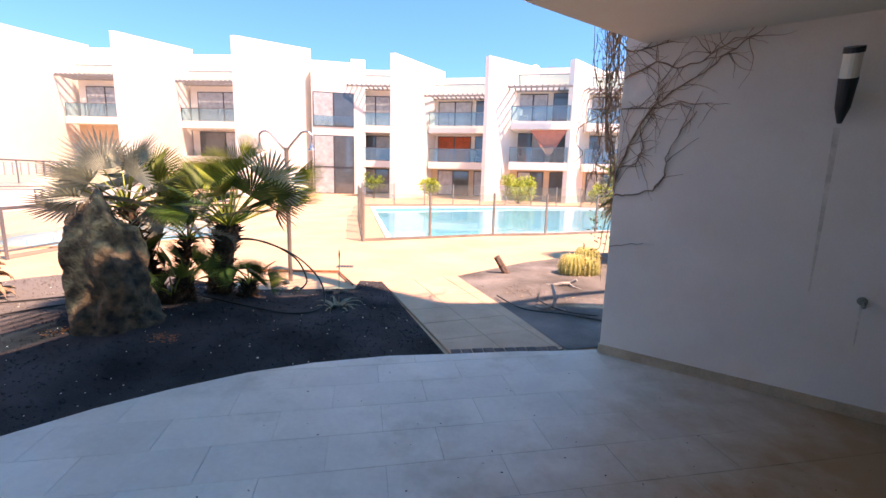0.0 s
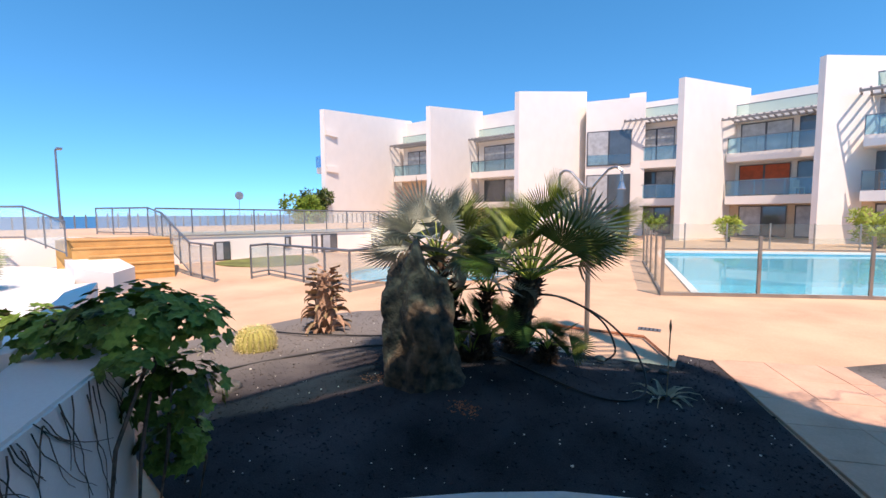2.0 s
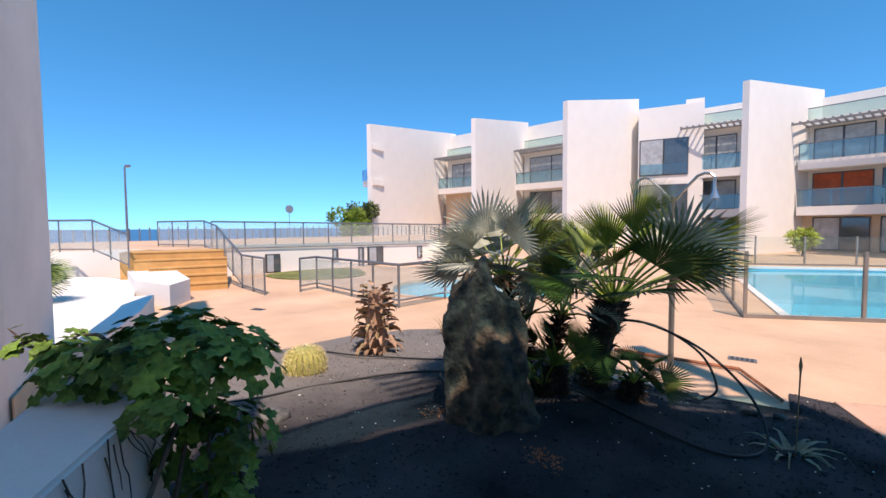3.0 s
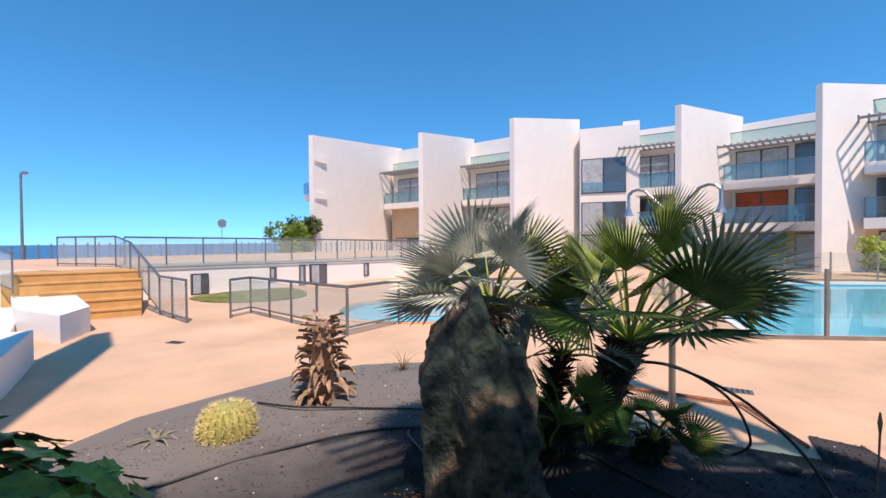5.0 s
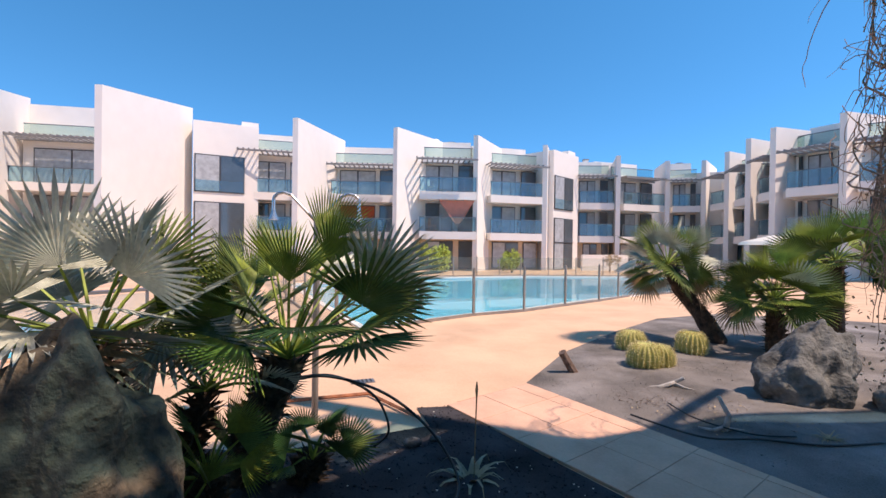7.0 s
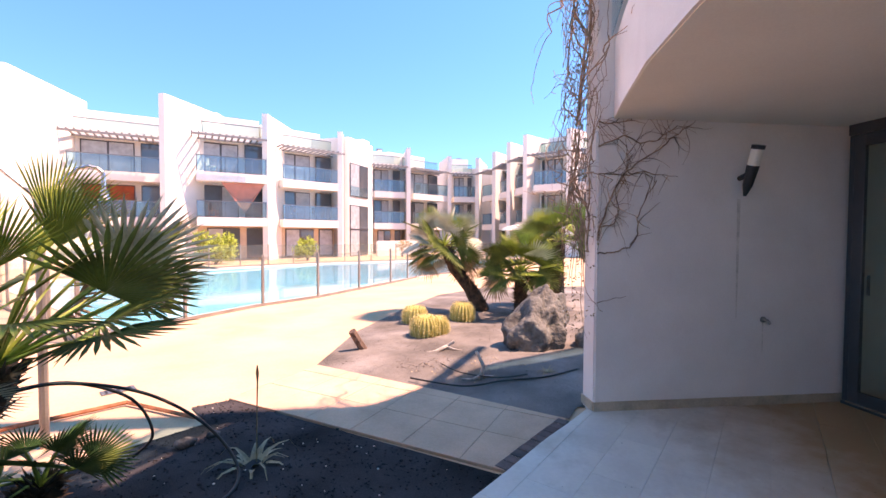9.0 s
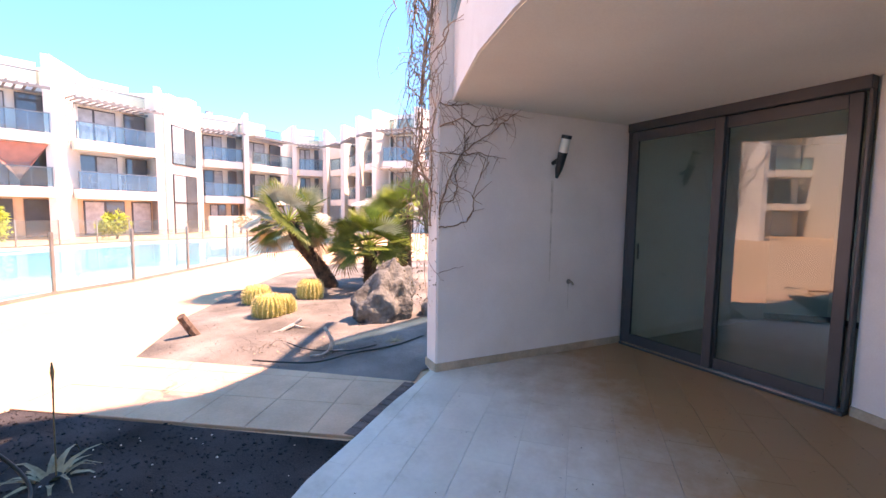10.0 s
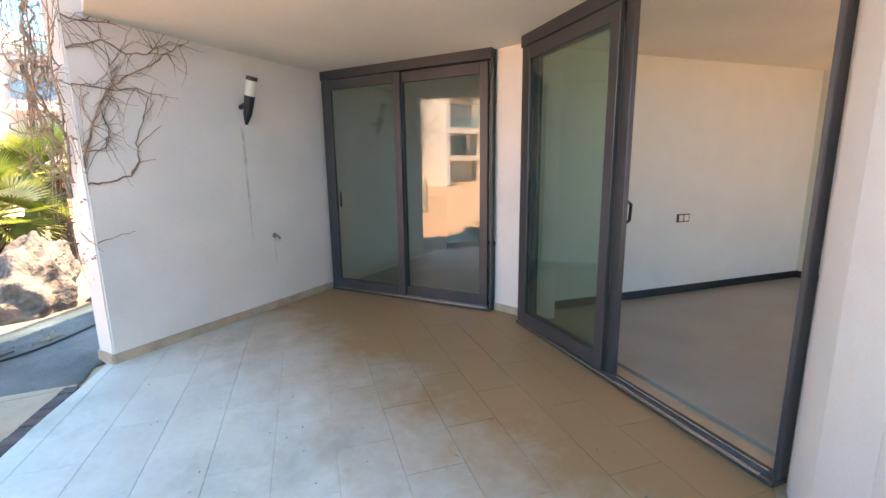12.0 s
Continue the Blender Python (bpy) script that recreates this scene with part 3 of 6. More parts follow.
def sliding_door(name, a, b, parts, label):
    """A dark aluminium sliding door from a to b; parts lists its leaves: start and end along the width, and track."""
    a, b = V(*a), V(*b)
    d = (b - a).normalized()
    n = V(-d.y, d.x)
    L = (b - a).length
    t = thing(name, label, "sliding door", kind="structure")

    def bar(u0, u1, z0, z1, w0, w1, nm, mat="frame", lab=""):
        p, q = a + d * u0, a + d * u1
        bm = wall(p, q, w0, w1, z0, z1)
        if mat == "frame":
            bmesh.ops.bevel(bm, geom=bm.edges[:], offset=0.004, segments=1, affect="EDGES")
        return part(nm, bm, mat, t, lab)
    bar(0, L, 0.0, 0.028, -0.09, 0.012, "track")
    bar(0, L, HEAD - 0.055, CEIL + 0.002, -0.09, 0.01, "head")
    bar(0, 0.04, 0.028, HEAD - 0.055, -0.075, 0.01, "jamb")
    bar(L - 0.024, L, 0.028, HEAD - 0.055, -0.060, 0.01, "jamb")
    bar(0.05, L - 0.05, 0.028, 0.042, -0.045, -0.038, "rail", "chrome")
    bar(0.05, L - 0.05, 0.028, 0.042, -0.098, -0.091, "rail", "chrome")
    for u0, u1, w in parts:
        s = 0.08
        for v0, v1, z0, z1, nm in ((u0, u0 + s, 0.04, HEAD - 0.06, "stile"), (u1 - s, u1, 0.04, HEAD - 0.06, "stile"), (u0 + s, u1 - s, 0.04, 0.14, "bottom_rail"), (u0 + s, u1 - s, HEAD - 0.16, HEAD - 0.06, "top_rail")):
            bar(v0, v1, z0, z1, w - 0.038, w, nm)
        g = bar(u0 + s, u1 - s, 0.14, HEAD - 0.16, w - 0.028, w - 0.020, "pane", "door_glass", "faintly green glass pane")
        g.visible_shadow = False
    return t, a, d, n


door1, da, dd, dn = sliding_door("door_1", D1[0], D1[1], [(0.05, 1.0, -0.046), (0.93, 1.905, -0.004)], "closed dark grey aluminium sliding door with two glass leaves")
part("door_handle", tube([tuple(da + dd * 0.10 + dn * 0.03) + (0.95,), tuple(da + dd * 0.10 + dn * 0.03) + (1.12,)], 0.011), "black", door1, "black pull handle")
door2, da, dd, dn = sliding_door("door_2", D2[0], D2[1], [(0.05, 1.10, -0.046), (0.12, 1.17, -0.004)], "half-open dark grey aluminium sliding door, its leaves pushed to one side")
part("door_handle", tube([tuple(da + dd * 1.14 + dn * 0.0) + (1.02,), tuple(da + dd * 1.14 + dn * 0.04) + (1.04,), tuple(da + dd * 1.14 + dn * 0.045) + (1.14,), tuple(da + dd * 1.14 + dn * 0.0) + (1.17,)], 0.010), "black", door2, "black lever handle")

# low wall with the ivy
LOW = [(-0.71, 0.08), (-2.52, 1.12), (-2.88, 1.28), (-3.15, 1.02), (-2.85, 0.88), (-2.05, 0.60), (-0.82, -0.15)]
bm = prism(LOW, -0.2, 0.86)
bmesh.ops.bevel(bm, geom=[e for e in bm.edges if e.verts[0].co.z > 0.8 and e.verts[1].co.z > 0.8], offset=0.012, segments=2, affect="EDGES")
tagged(part("wall_low", bm, "wall"), "low cream garden wall overgrown with ivy, dirty on its top", "wall", kind="structure")
bm = prism([(-6.72, 1.00), (-6.66, 0.70), (-1.8, -1.3), (-1.6, -1.0), (-5.3, 0.72)], -0.2, 8.95)
tagged(part("wall_fin", bm, "wall"), "tall cream party wall of the neighbouring terrace", "wall", kind="structure")
tagged(part("baseboard", wall((-6.73, 1.01), (-5.28, 0.735), 0.0, 0.014, -0.05, 0.22), "beige"), "terracotta base band of the party wall", "skirting", kind="structure")
tagged(part("floor", prism([(-0.9, -0.4), (-2.0, 0.6), (-2.9, 0.9), (-4.9, 0.8), (-1.5, -1.0)], -0.2, 0.0), "beige"), "terracotta floor of the neighbouring terrace", "floor", kind="structure")



# ---- the building opposite ----
Z1, Z2, TOP = 2.48, 5.16, 8.93
FINS = [(-29.15, 19.7), (-22.4, 24.2), (-15.46, 25.05), (-6.86, 28.67), (-0.88, 29.8), (4.62, 30.5), (10.06, 31.74), (17.0, 33.8), (22.1, 34.9), (24.7, 34.0), (24.0, 30.8), (22.3, 27.1), (21.5, 24.5), (22.5, 21.3), (25.5, 17.8)]
BALC = {0: ((-32.8, 30.0), (-27.3, 30.5)), 1: ((-25.0, 32.3), (-17.3, 32.7)), 2: ((-11.6, 33.9), (-7.2, 34.4)), 3: ((-5.5, 33.9), (-0.6, 33.5)), 4: ((0.67, 30.6), (4.5, 30.3)), 5: ((5.8, 31.4), (10.0, 31.9)), 6: ((14.1, 34.8), (16.8, 34.3)), 7: ((17.8, 34.6), (22.0, 35.3)), 8: ((22.6, 35.2), (24.5, 34.3)), 9: ((24.7, 33.5), (24.2, 31.1)), 10: ((24.0, 30.3), (22.6, 27.5)), 11: ((22.4, 26.6), (21.8, 24.8)), 12: ((21.7, 24.0), (22.5, 21.7)), 13: ((22.8, 20.9), (25.4, 18.2))}
FIN_BACK = {0: (-34.5, 34.2), 1: (-26.0, 35.5), 2: (-15.0, 34.2), 3: (-4.8, 37.5), 4: (4.5, 36.0), 5: (8.5, 36.5), 6: (12.5, 37.0), 7: (19.5, 39.0), 8: (24.5, 40.0), 9: (29.5, 38.5), 10: (30.0, 33.5), 11: (29.0, 29.5), 12: (28.0, 26.0), 13: (29.5, 22.5), 14: (31.0, 19.0)}
block = thing("apartment_building", "long white three-storey apartment building with sawtooth walls, glass balconies and pergolas", "building", kind="")


def facade_window(a, d, n, u0, u1, w, z0, z1, parent, fill="window", leaves=2, frame="frame"):
    """A framed window standing on the line from a along d, set w behind it."""
    p, q = a + d * u0 + n * w, a + d * u1 + n * w
    win = part("window", wall(p, q, 0.0, 0.06, z0, z1), frame, parent)
    L = (u1 - u0)
    step = L / leaves
    for k in range(leaves):
        s, e = a + d * (u0 + k * step + 0.07) + n * w, a + d * (u0 + (k + 1) * step - 0.05) + n * w
        part("pane", wall(s, e, -0.012, 0.02, z0 + 0.07, z1 - 0.07), fill if (k + int(u0 * 7)) % 3 or fill != "window" else "curtain", win)
    return win


rng = random.Random(5)


def module(k):
    a, b = V(*BALC[k][0]), V(*BALC[k][1])
    d = (b - a).normalized()
    n = V(-d.y, d.x)                      # away from the court
    if n.dot(V(1, 6) - (a + b) / 2) > 0:
        n = -n
    L = (b - a).length
    up = 0.92 if k < 3 else 0.16
    mod = part("wall", bmesh.new(), "white", block)
    mod.name = "bay"
    S = lambda u0, u1, w0, w1, z0, z1: prism([tuple(a + d * u0 + n * w0), tuple(a + d * u1 + n * w0), tuple(a + d * u1 + n * w1), tuple(a + d * u0 + n * w1)], z0, z1)
    # slabs with fascias
    if k:
        part("balcony_floor", S(0, L, 0, 2.2, Z1 - 0.52, Z1), "white", mod)
    part("balcony_floor", S(0, L, 0, 2.2, Z2 - 0.52, Z2), "white", mod)
    part("roof_edge", S(-0.3, L, 1.35, 6.5, 7.2 + up, 7.58 + up), "white", mod)
    part("penthouse", S(-0.3, L, 3.4, 6.5, 7.58 + up, 8.95 + up + 0.25 * rng.random()), "white", mod)
    if k < 2:
        part("penthouse", S(-1.2, L * 0.8, 3.1, 6.3, 7.58 + up, 10.9), "white", mod)
    part("back_wall", S(-0.3, L, 1.78, 6.4, -1.0, 7.2 + up), "white", mod)
    part("ground_storey", S(0, L, 1.15, 1.8, -1.0, Z1 - 0.52 if k else Z2 - 0.52), "beige", mod)
    # glass
    for z in (Z1, Z2) if k > 1 else (Z2,):
        part("balcony_glass", S(0.02, L - 0.02, 0.05, 0.075, z + 0.04, z + 0.95), "balcony_glass", mod, "blue tinted balcony pane")
        part("handrail", S(0.0, L, 0.03, 0.09, z + 0.95, z + 1.0), "railmetal", mod)
        for i in range(int(L // 1.5) + 2):
            u = min(L - 0.06, i * 1.5)
            part("post", S(u, u + 0.05, 0.08, 0.12, z, z + 0.96), "railmetal", mod)
    part("roof_glass", S(-0.1, L, 1.5, 1.53, 7.58 + up, 8.25 + up), "clear_glass", mod, "pale green roof terrace pane")
    part("handrail", S(-0.1, L, 1.48, 1.55, 8.25 + up, 8.30 + up), "railmetal", mod)
    # windows
    w = 1.7
    split = L * 0.62
    # Pale curtain fill also puts the grey-blue reflection into these upper panes.
    facade_window(a, d, n, 0.35, split, w, Z2 + 0.02, Z2 + 1.95 + up * 0.6, mod, fill="curtain")
    facade_window(a, d, n, split + 0.35, L - 0.05, w - 0.25, Z2 + 0.02, Z2 + 1.95 + up * 0.6, mod, leaves=1)
    if k:
      facade_window(a, d, n, 0.35, split, w, Z1 + 0.02, Z1 + 2.05, mod, fill="orange" if k == 3 else "window")
      facade_window(a, d, n, split + 0.35, L - 0.05, w - 0.25, Z1 + 0.02, Z1 + 2.05, mod, leaves=1)
    facade_window(a, d, n, 0.55, split, 1.08, -0.1, 1.86, mod)
    facade_window(a, d, n, split + 0.4, L - 0.1, 1.08, -0.1, 1.86, mod, leaves=1)
    # pergola
    per = part("pergola", S(-0.25, L, -0.62, -0.54, 7.02 + up, 7.14 + up), "pergola", mod, "grey slatted sunshade")
    part("beam", S(-0.25, L, 1.2, 1.3, 7.1 + up, 7.2 + up), "pergola", per)
    for i in range(int(L / 0.36) + 1):
        part("slat", S(-0.25 + 0.36 * i, -0.17 + 0.36 * i, -0.6, 1.35, 7.14 + up, 7.22 + up), "pergola", per)
    if k % 2 == 0:
        part("chimney", S(L * 0.6, L * 0.6 + 0.4, 5.0, 5.4, 8.9, 9.45 + up), "white", mod)
        part("chimney_cap", S(L * 0.6 - 0.05, L * 0.6 + 0.45, 4.95, 5.45, 9.45 + up, 9.55 + up), "pergola", mod)
    return mod, a, d, n, L


mods = {k: module(k) for k in BALC}
for k, f in enumerate(FINS):
    bk = FIN_BACK[k]
    a, b = V(*f), V(*bk)
    L = (b - a).length
    d = (b - a).normalized()
    crest = (9.32, 9.24, 9.16, 9.08, 9.15, 9.08, 8.95)[k] if k < 7 else 8.92
    rise = 0.19 if k < 3 else 0.09 if k == 3 else 0.06
    ln = lambda x, y: crest + rise * min(11.0 if k < 4 else 4.0, max(0.0, (V(x, y) - a).dot(d)))
    bm = prism(strip(f, bk, 0.0, 0.34), -1.0, ln)
    part("wall", bm, "white", block, "tall white sawtooth wall")
# stair towers with tall glazing
for (p0, p1, z_off) in (((-14.4, 32.8), (-11.4, 33.8), 0), ((10.9, 32.6), (13.2, 34.3), 0)):
    a, b = V(*p0), V(*p1)
    d = (b - a).normalized()
    n = V(-d.y, d.x)
    L = (b - a).length
    part("wall", wall(tuple(a), tuple(b + d * 0.9), 0.0, 5.5, -1.0, 9.75 if p0[0] < 0 else 8.85), "white", block)
    part("parapet", wall(tuple(b - d * 0.2), tuple(b + d * 0.9), 0.3, 5.5, 8.7, 10.1 if p0[0] < 0 else 9.25), "white", block)
    rise = 0.75 if p0[0] < 0 else 0.2
    facade_window(a, d, n, 0.1, L, -0.07, 4.2 + rise, 6.75 + rise, block, leaves=2)
    part("panel", wall(tuple(a + d * 0.17), tuple(a + d * (L - 0.07)), -0.10, -0.075, 4.27 + rise, 5.0 + rise), "balcony_glass", block, "blue-green lower pane")
    facade_window(a, d, n, 0.1, L, -0.07, -0.2, 3.55 + rise, block, leaves=2)
    part("transom", wall(tuple(a + d * 0.12), tuple(a + d * (L - 0.02)), -0.12, -0.07, 1.85, 1.93), "frame", block)
part("wall", prism([(24.6, 36.5), (27.0, 35.0), (27.5, 31.0), (32.0, 30.0), (33.0, 42.0), (24.0, 42.0)], -1.0, 8.2), "white", block)
part("wall", prism([(26.5, 26.0), (32.0, 24.0), (33.0, 33.0), (28.0, 32.0)], -1.0, 7.9), "white", block)
# the end balconies and the shade sail
bm = prism([(-31.3, 20.35), (-29.1, 19.85), (-29.5, 21.2), (-31.6, 21.8)], 4.72, 5.16)
part("balcony_floor", bm, "white", block)
part("balcony_glass", wall((-31.3, 20.30), (-29.2, 19.80), 0.0, 0.03, 5.2, 6.05), "balcony_glass", block)
part("balcony_glass", wall((-31.3, 20.30), (-31.6, 21.7), 0.0, 0.03, 5.2, 6.05), "balcony_glass", block)
part("balcony_floor", prism([(-30.1, 20.1), (-29.1, 19.85), (-29.5, 21.2), (-30.4, 21.4)], 7.45, 7.85), "white", block)
m4 = mods[4]
bm = bmesh.new()
P = lambda u, w, z: tuple(m4[1] + m4[2] * u + m4[3] * w) + (z,)
vs = [bm.verts.new(P(*q)) for q in ((1.3, 0.25, 4.6), (3.75, 0.25, 4.6), (2.6, 0.12, 2.75), (2.2, 0.35, 3.6), (3.1, 0.35, 3.7))]
for f in ((0, 3, 4, 1), (0, 2, 3), (3, 2, 4), (4, 2, 1)):
    bm.faces.new([vs[i] for i in f])
part("shade_sail", bm, "sail", block, "salmon-coloured fabric sunshade hung over the balcony")
for (u, w, z) in ((0.9, 5.0, 9.4), (1.4, 5.2, 9.6)):
    bm = bmesh.new()
    bmesh.ops.create_cone(bm, cap_ends=True, segments=14, radius1=0.42, radius2=0.30, depth=0.06)
    bmesh.ops.transform(bm, matrix=Matrix.Translation(P(u, w, z)) @ Matrix.Rotation(radians(75), 4, "X") @ Matrix.Rotation(radians(25), 4, "Y"), verts=bm.verts[:])
    dish = part("satellite_dish", bm, "white", block)
    part("mast", tube([P(u, w, 8.7), P(u, w, z)], 0.04, 6), "railmetal", dish)

# ---- upper terrace, steps and rails to the far side ----
UP = 0.83
wallx = [(-16.15, 4.9), (-16.05, 8.0), (-16.0, 12.0), (-15.9, 15.5), (-18.0, 22.0), (-24.5, 23.5)]
upper = part("pavement", prism(wallx + [(-27.3, 23.5), (-27.3, -12.0), (-18.0, -6.0), (-16.9, 2.9), (-15.35, 3.35), (-15.35, 4.9)], -0.8, UP), "white")
tagged(upper, "raised white-walled terrace towards the sea", "terrace", kind="structure")
top = part("pavement", prism([(x - 0.02, y) for x, y in wallx] + [(-27.2, 23.4), (-27.2, -11.9), (-18.0, -5.9), (-16.9, 3.0), (-15.37, 3.4), (-15.37, 4.88)], UP - 0.1, UP + 0.006), "deck")
tagged(top, "sandy paving of the raised terrace", "pavement", kind="structure")
for (xa, ya), (xb, yb) in zip(wallx, wallx[1:]):
    tagged(part("parapet", wall((xa, ya), (xb, yb), -0.012, 0.16, UP - 0.02, lambda x, y: 0.96 - 0.011 * y), "white"), "low white parapet along the raised terrace", "parapet", kind="structure")
stairs = thing("staircase", "five broad orange-edged concrete steps up to the raised terrace", "stairs", kind="structure")
sa, sb = V(-13.15, 3.40), V(-12.85, 4.44)
sd = (sb - sa).normalized()
sn = V(-sd.y, sd.x)
for i in range(5):
    z = -0.12 + 0.19 * (i + 1)
    part("step", wall(tuple(sa + sn * 0.32 * i - sd * 0.35 * i), tuple(sb + sn * 0.32 * i), 0.0, 2.75 - 0.32 * i, -0.8, z - 0.03), "step", stairs, "orange painted riser")
    part("tread", wall(tuple(sa + sn * (0.32 * i - 0.02) - sd * 0.35 * i), tuple(sb + sn * (0.32 * i - 0.02)), 0.0, 2.75 - 0.32 * i, z - 0.03, z), "step", stairs, "sandy orange tread")


def rail(name, pts, height, label, glass_mat="rail_glass", post=0.9, base=0.08, fn=ground_z, metal="railmetal"):
    """A guard rail: posts, handrail, lower rail and glass between; pts are plan points with a floor height each."""
    t = thing(name, label, "railing")
    hp = []
    for (a, b) in zip(pts, pts[1:]):
        pa, pb = Vector(a), Vector(b)
        L = (pb - pa).length
        n = max(1, round(L / post))
        for i in range(n + 1):
            q = pa.lerp(pb, i / n)
            if i < n or b == pts[-1]:
                part("post", box(q.x, q.y, q.z + height / 2, 0.034, 0.034, height), metal, t)
        up = Vector((0, 0, 1))
        bm = bmesh.new()
        for z0, z1 in ((base + 0.02, height - 0.05),):
            d = (pb - pa).normalized()
            nn = Vector((-d.y, d.x, 0)) * 0.006
            vs = [bm.verts.new(pa + nn * s + up * z) for s in (-1, 1) for z in (z0, z1)] + [bm.verts.new(pb + nn * s + up * z) for s in (-1, 1) for z in (z0, z1)]
            for f in ((0, 1, 5, 4), (2, 6, 7, 3), (0, 2, 3, 1), (4, 5, 7, 6), (1, 3, 7, 5), (0, 4, 6, 2)):
                bm.faces.new([vs[k] for k in f])
        part("pane", bm, glass_mat, t, "clear glass pane")
        part("lower_rail", tube([tuple(pa + up * base), tuple(pb + up * base)], 0.018, 4), metal, t)
        hp.append(pa + up * height)
    hp.append(Vector(pts[-1]) + Vector((0, 0, height)))
    part("handrail", tube([tuple(p) for p in hp], 0.028, 6), metal, t)
    return t


gz = lambda x, y: (x, y, ground_z(x, y))
rail("guard_rail", [(-16.1, 4.95, 0.90), (-16.0, 8.0, 0.87), (-15.95, 12.0, 0.82), (-15.85, 15.5, 0.78), (-18.0, 22.0, 0.72)], 0.76, "grey steel and glass guard rail along the raised terrace", base=-0.12)
rail("guard_rail", [(-18.5, 3.9, UP), (-16.1, 4.75, UP), (-14.8, 4.75, 0.66), (-12.6, 4.72, -0.10), (-10.9, 4.66, -0.10)], 0.85, "grey steel and glass rail descending beside the steps")
rail("guard_rail", [(-16.5, 0.0, UP), (-16.4, 1.3, UP), (-15.6, 1.95, UP), (-14.3, 2.55, 0.45)], 0.85, "grey steel and glass rail beside the planter and steps")
rail("pool_guard", [gz(-10.77, 5.45), gz(-11.05, 6.02), gz(-9.15, 5.88), gz(-7.25, 5.74), gz(-7.35, 7.0), gz(-5.4, 8.8)], 0.80, "low glass and steel rail round the paddling pool", base=0.14)
fen = [(-4.52, 14.38), (-2.61, 9.08), (-1.30, 9.95), (0.14, 10.89), (1.47, 11.42), (2.89, 12.32), (4.30, 13.20), (6.28, 14.59), (8.00, 15.20), (11.09, 16.69), (14.18, 18.18)]


def pool_fence(pts, label):
    t = thing("pool_fence", label, "glass fence")
    for (x0, y0), (x1, y1) in zip(pts, pts[1:]):
        L = math.hypot(x1 - x0, y1 - y0)
        n = max(1, round(L / 1.55))
        for i in range(n):
            a = (x0 + (x1 - x0) * i / n, y0 + (y1 - y0) * i / n)
            b = (x0 + (x1 - x0) * (i + 1) / n, y0 + (y1 - y0) * (i + 1) / n)
            za = ground_z(*a)
            part("post", box(a[0], a[1], za + 0.53, 0.045, 0.045, 1.06, turn=math.atan2(y1 - y0, x1 - x0)), "bronze", t)
            g = part("pane", wall(a, b, -0.006, 0.006, za + 0.07, za + 1.02), "fence_glass", t)
            part("foot_rail", wall(a, b, -0.02, 0.02, za, za + 0.06), "bronze", t)
    return t


pool_fence(fen, "glass fence with dull metal posts along the near pool side")
pool_fence([(-4.4, 14.4), (-6.0, 19.3), (0.5, 23.4), (6.0, 25.3), (12.5, 25.0), (16.8, 20.2), (14.0, 17.8)], "glass pool fence along the far side of the pool")

# windows and door in the retaining wall
for (y0, y1, z0, z1) in ((6.62, 7.12, -0.12, 0.53), (9.17, 9.40, 0.20, 0.60), (10.32, 10.56, -0.15, 0.63), (10.75, 11.5, -0.12, 0.64), (13.35, 13.62, 0.05, 0.57)):
    xx = -15.99 + (y0 - 12) * 0.012
    t = thing("basement_window", "small dark window in the white retaining wall", "window")
    part("window_frame", box(xx, (y0 + y1) / 2, (z0 + z1) / 2, 0.12, y1 - y0, z1 - z0), "frame", t)
    part("pane", box(xx + 0.065, (y0 + y1) / 2 - (y1 - y0) * 0.2, (z0 + z1) / 2, 0.02, (y1 - y0) * 0.45, z1 - z0 - 0.08), "curtain", t)
    part("pane", box(xx + 0.065, (y0 + y1) / 2 + (y1 - y0) * 0.22, (z0 + z1) / 2, 0.02, (y1 - y0) * 0.42, z1 - z0 - 0.08), "window", t)
bm = prism(smooth_loop([(-15.9, 6.3), (-13.8, 6.1), (-12.4, 7.4), (-12.9, 8.9), (-15.9, 9.9)], 2), -0.6, lambda x, y: ground_z(x, y) + 0.03)
tagged(part("lawn", bm, "lawn"), "small patch of dry yellow-green lawn by the retaining wall", "lawn", kind="stuff")
# white planter walls by the steps
for poly, z, lab in (([(-10.5, 2.71), (-11.4, 3.26), (-13.9, 3.5), (-15.3, 2.6), (-12.0, 2.35)], 0.36, "white rendered planter block beside the steps"), ([(-7.77, 1.87), (-9.27, 2.26), (-9.35, 1.95), (-7.9, 1.6), (-6.3, 1.12), (-6.3, 1.35)], 0.36, "white rendered low planter wall"), ([(-9.3, 1.95), (-12.0, 2.35), (-15.3, 2.6), (-16.6, 1.6), (-16.6, -3.0), (-6.5, -2.0), (-6.3, 1.05), (-7.9, 1.6)], 0.12, "white rendered raised planter floor")):
    tagged(part("planter", prism(poly, -0.7, z), "white"), lab, "planter", kind="structure")

# far fence, lamp, sign, buildings to the sea
t = thing("picket_fence", "dark picket fence in front of the sea", "fence")
for i in range(70):
    y = -3.0 + i * 0.42
    part("picket", box(-27.0, y, 1.0, 0.035, 0.06, 0.95 + 0.15 * math.sin(i * 0.35)), "railmetal", t)
part("rail", box(-27.0, 11.5, 0.75, 0.03, 30.0, 0.04), "railmetal", t)
t = thing("street_lamp", "tall dark street lamp on the promenade", "lamp post", (-26.9, 4.05, 0.5))
part("pole", tube([(0, 0, 0), (0, 0, 3.95)], [0.06, 0.04]), "railmetal", t)
part("lamp_head", box(0.15, 0.1, 3.98, 0.5, 0.2, 0.08), "railmetal", t)
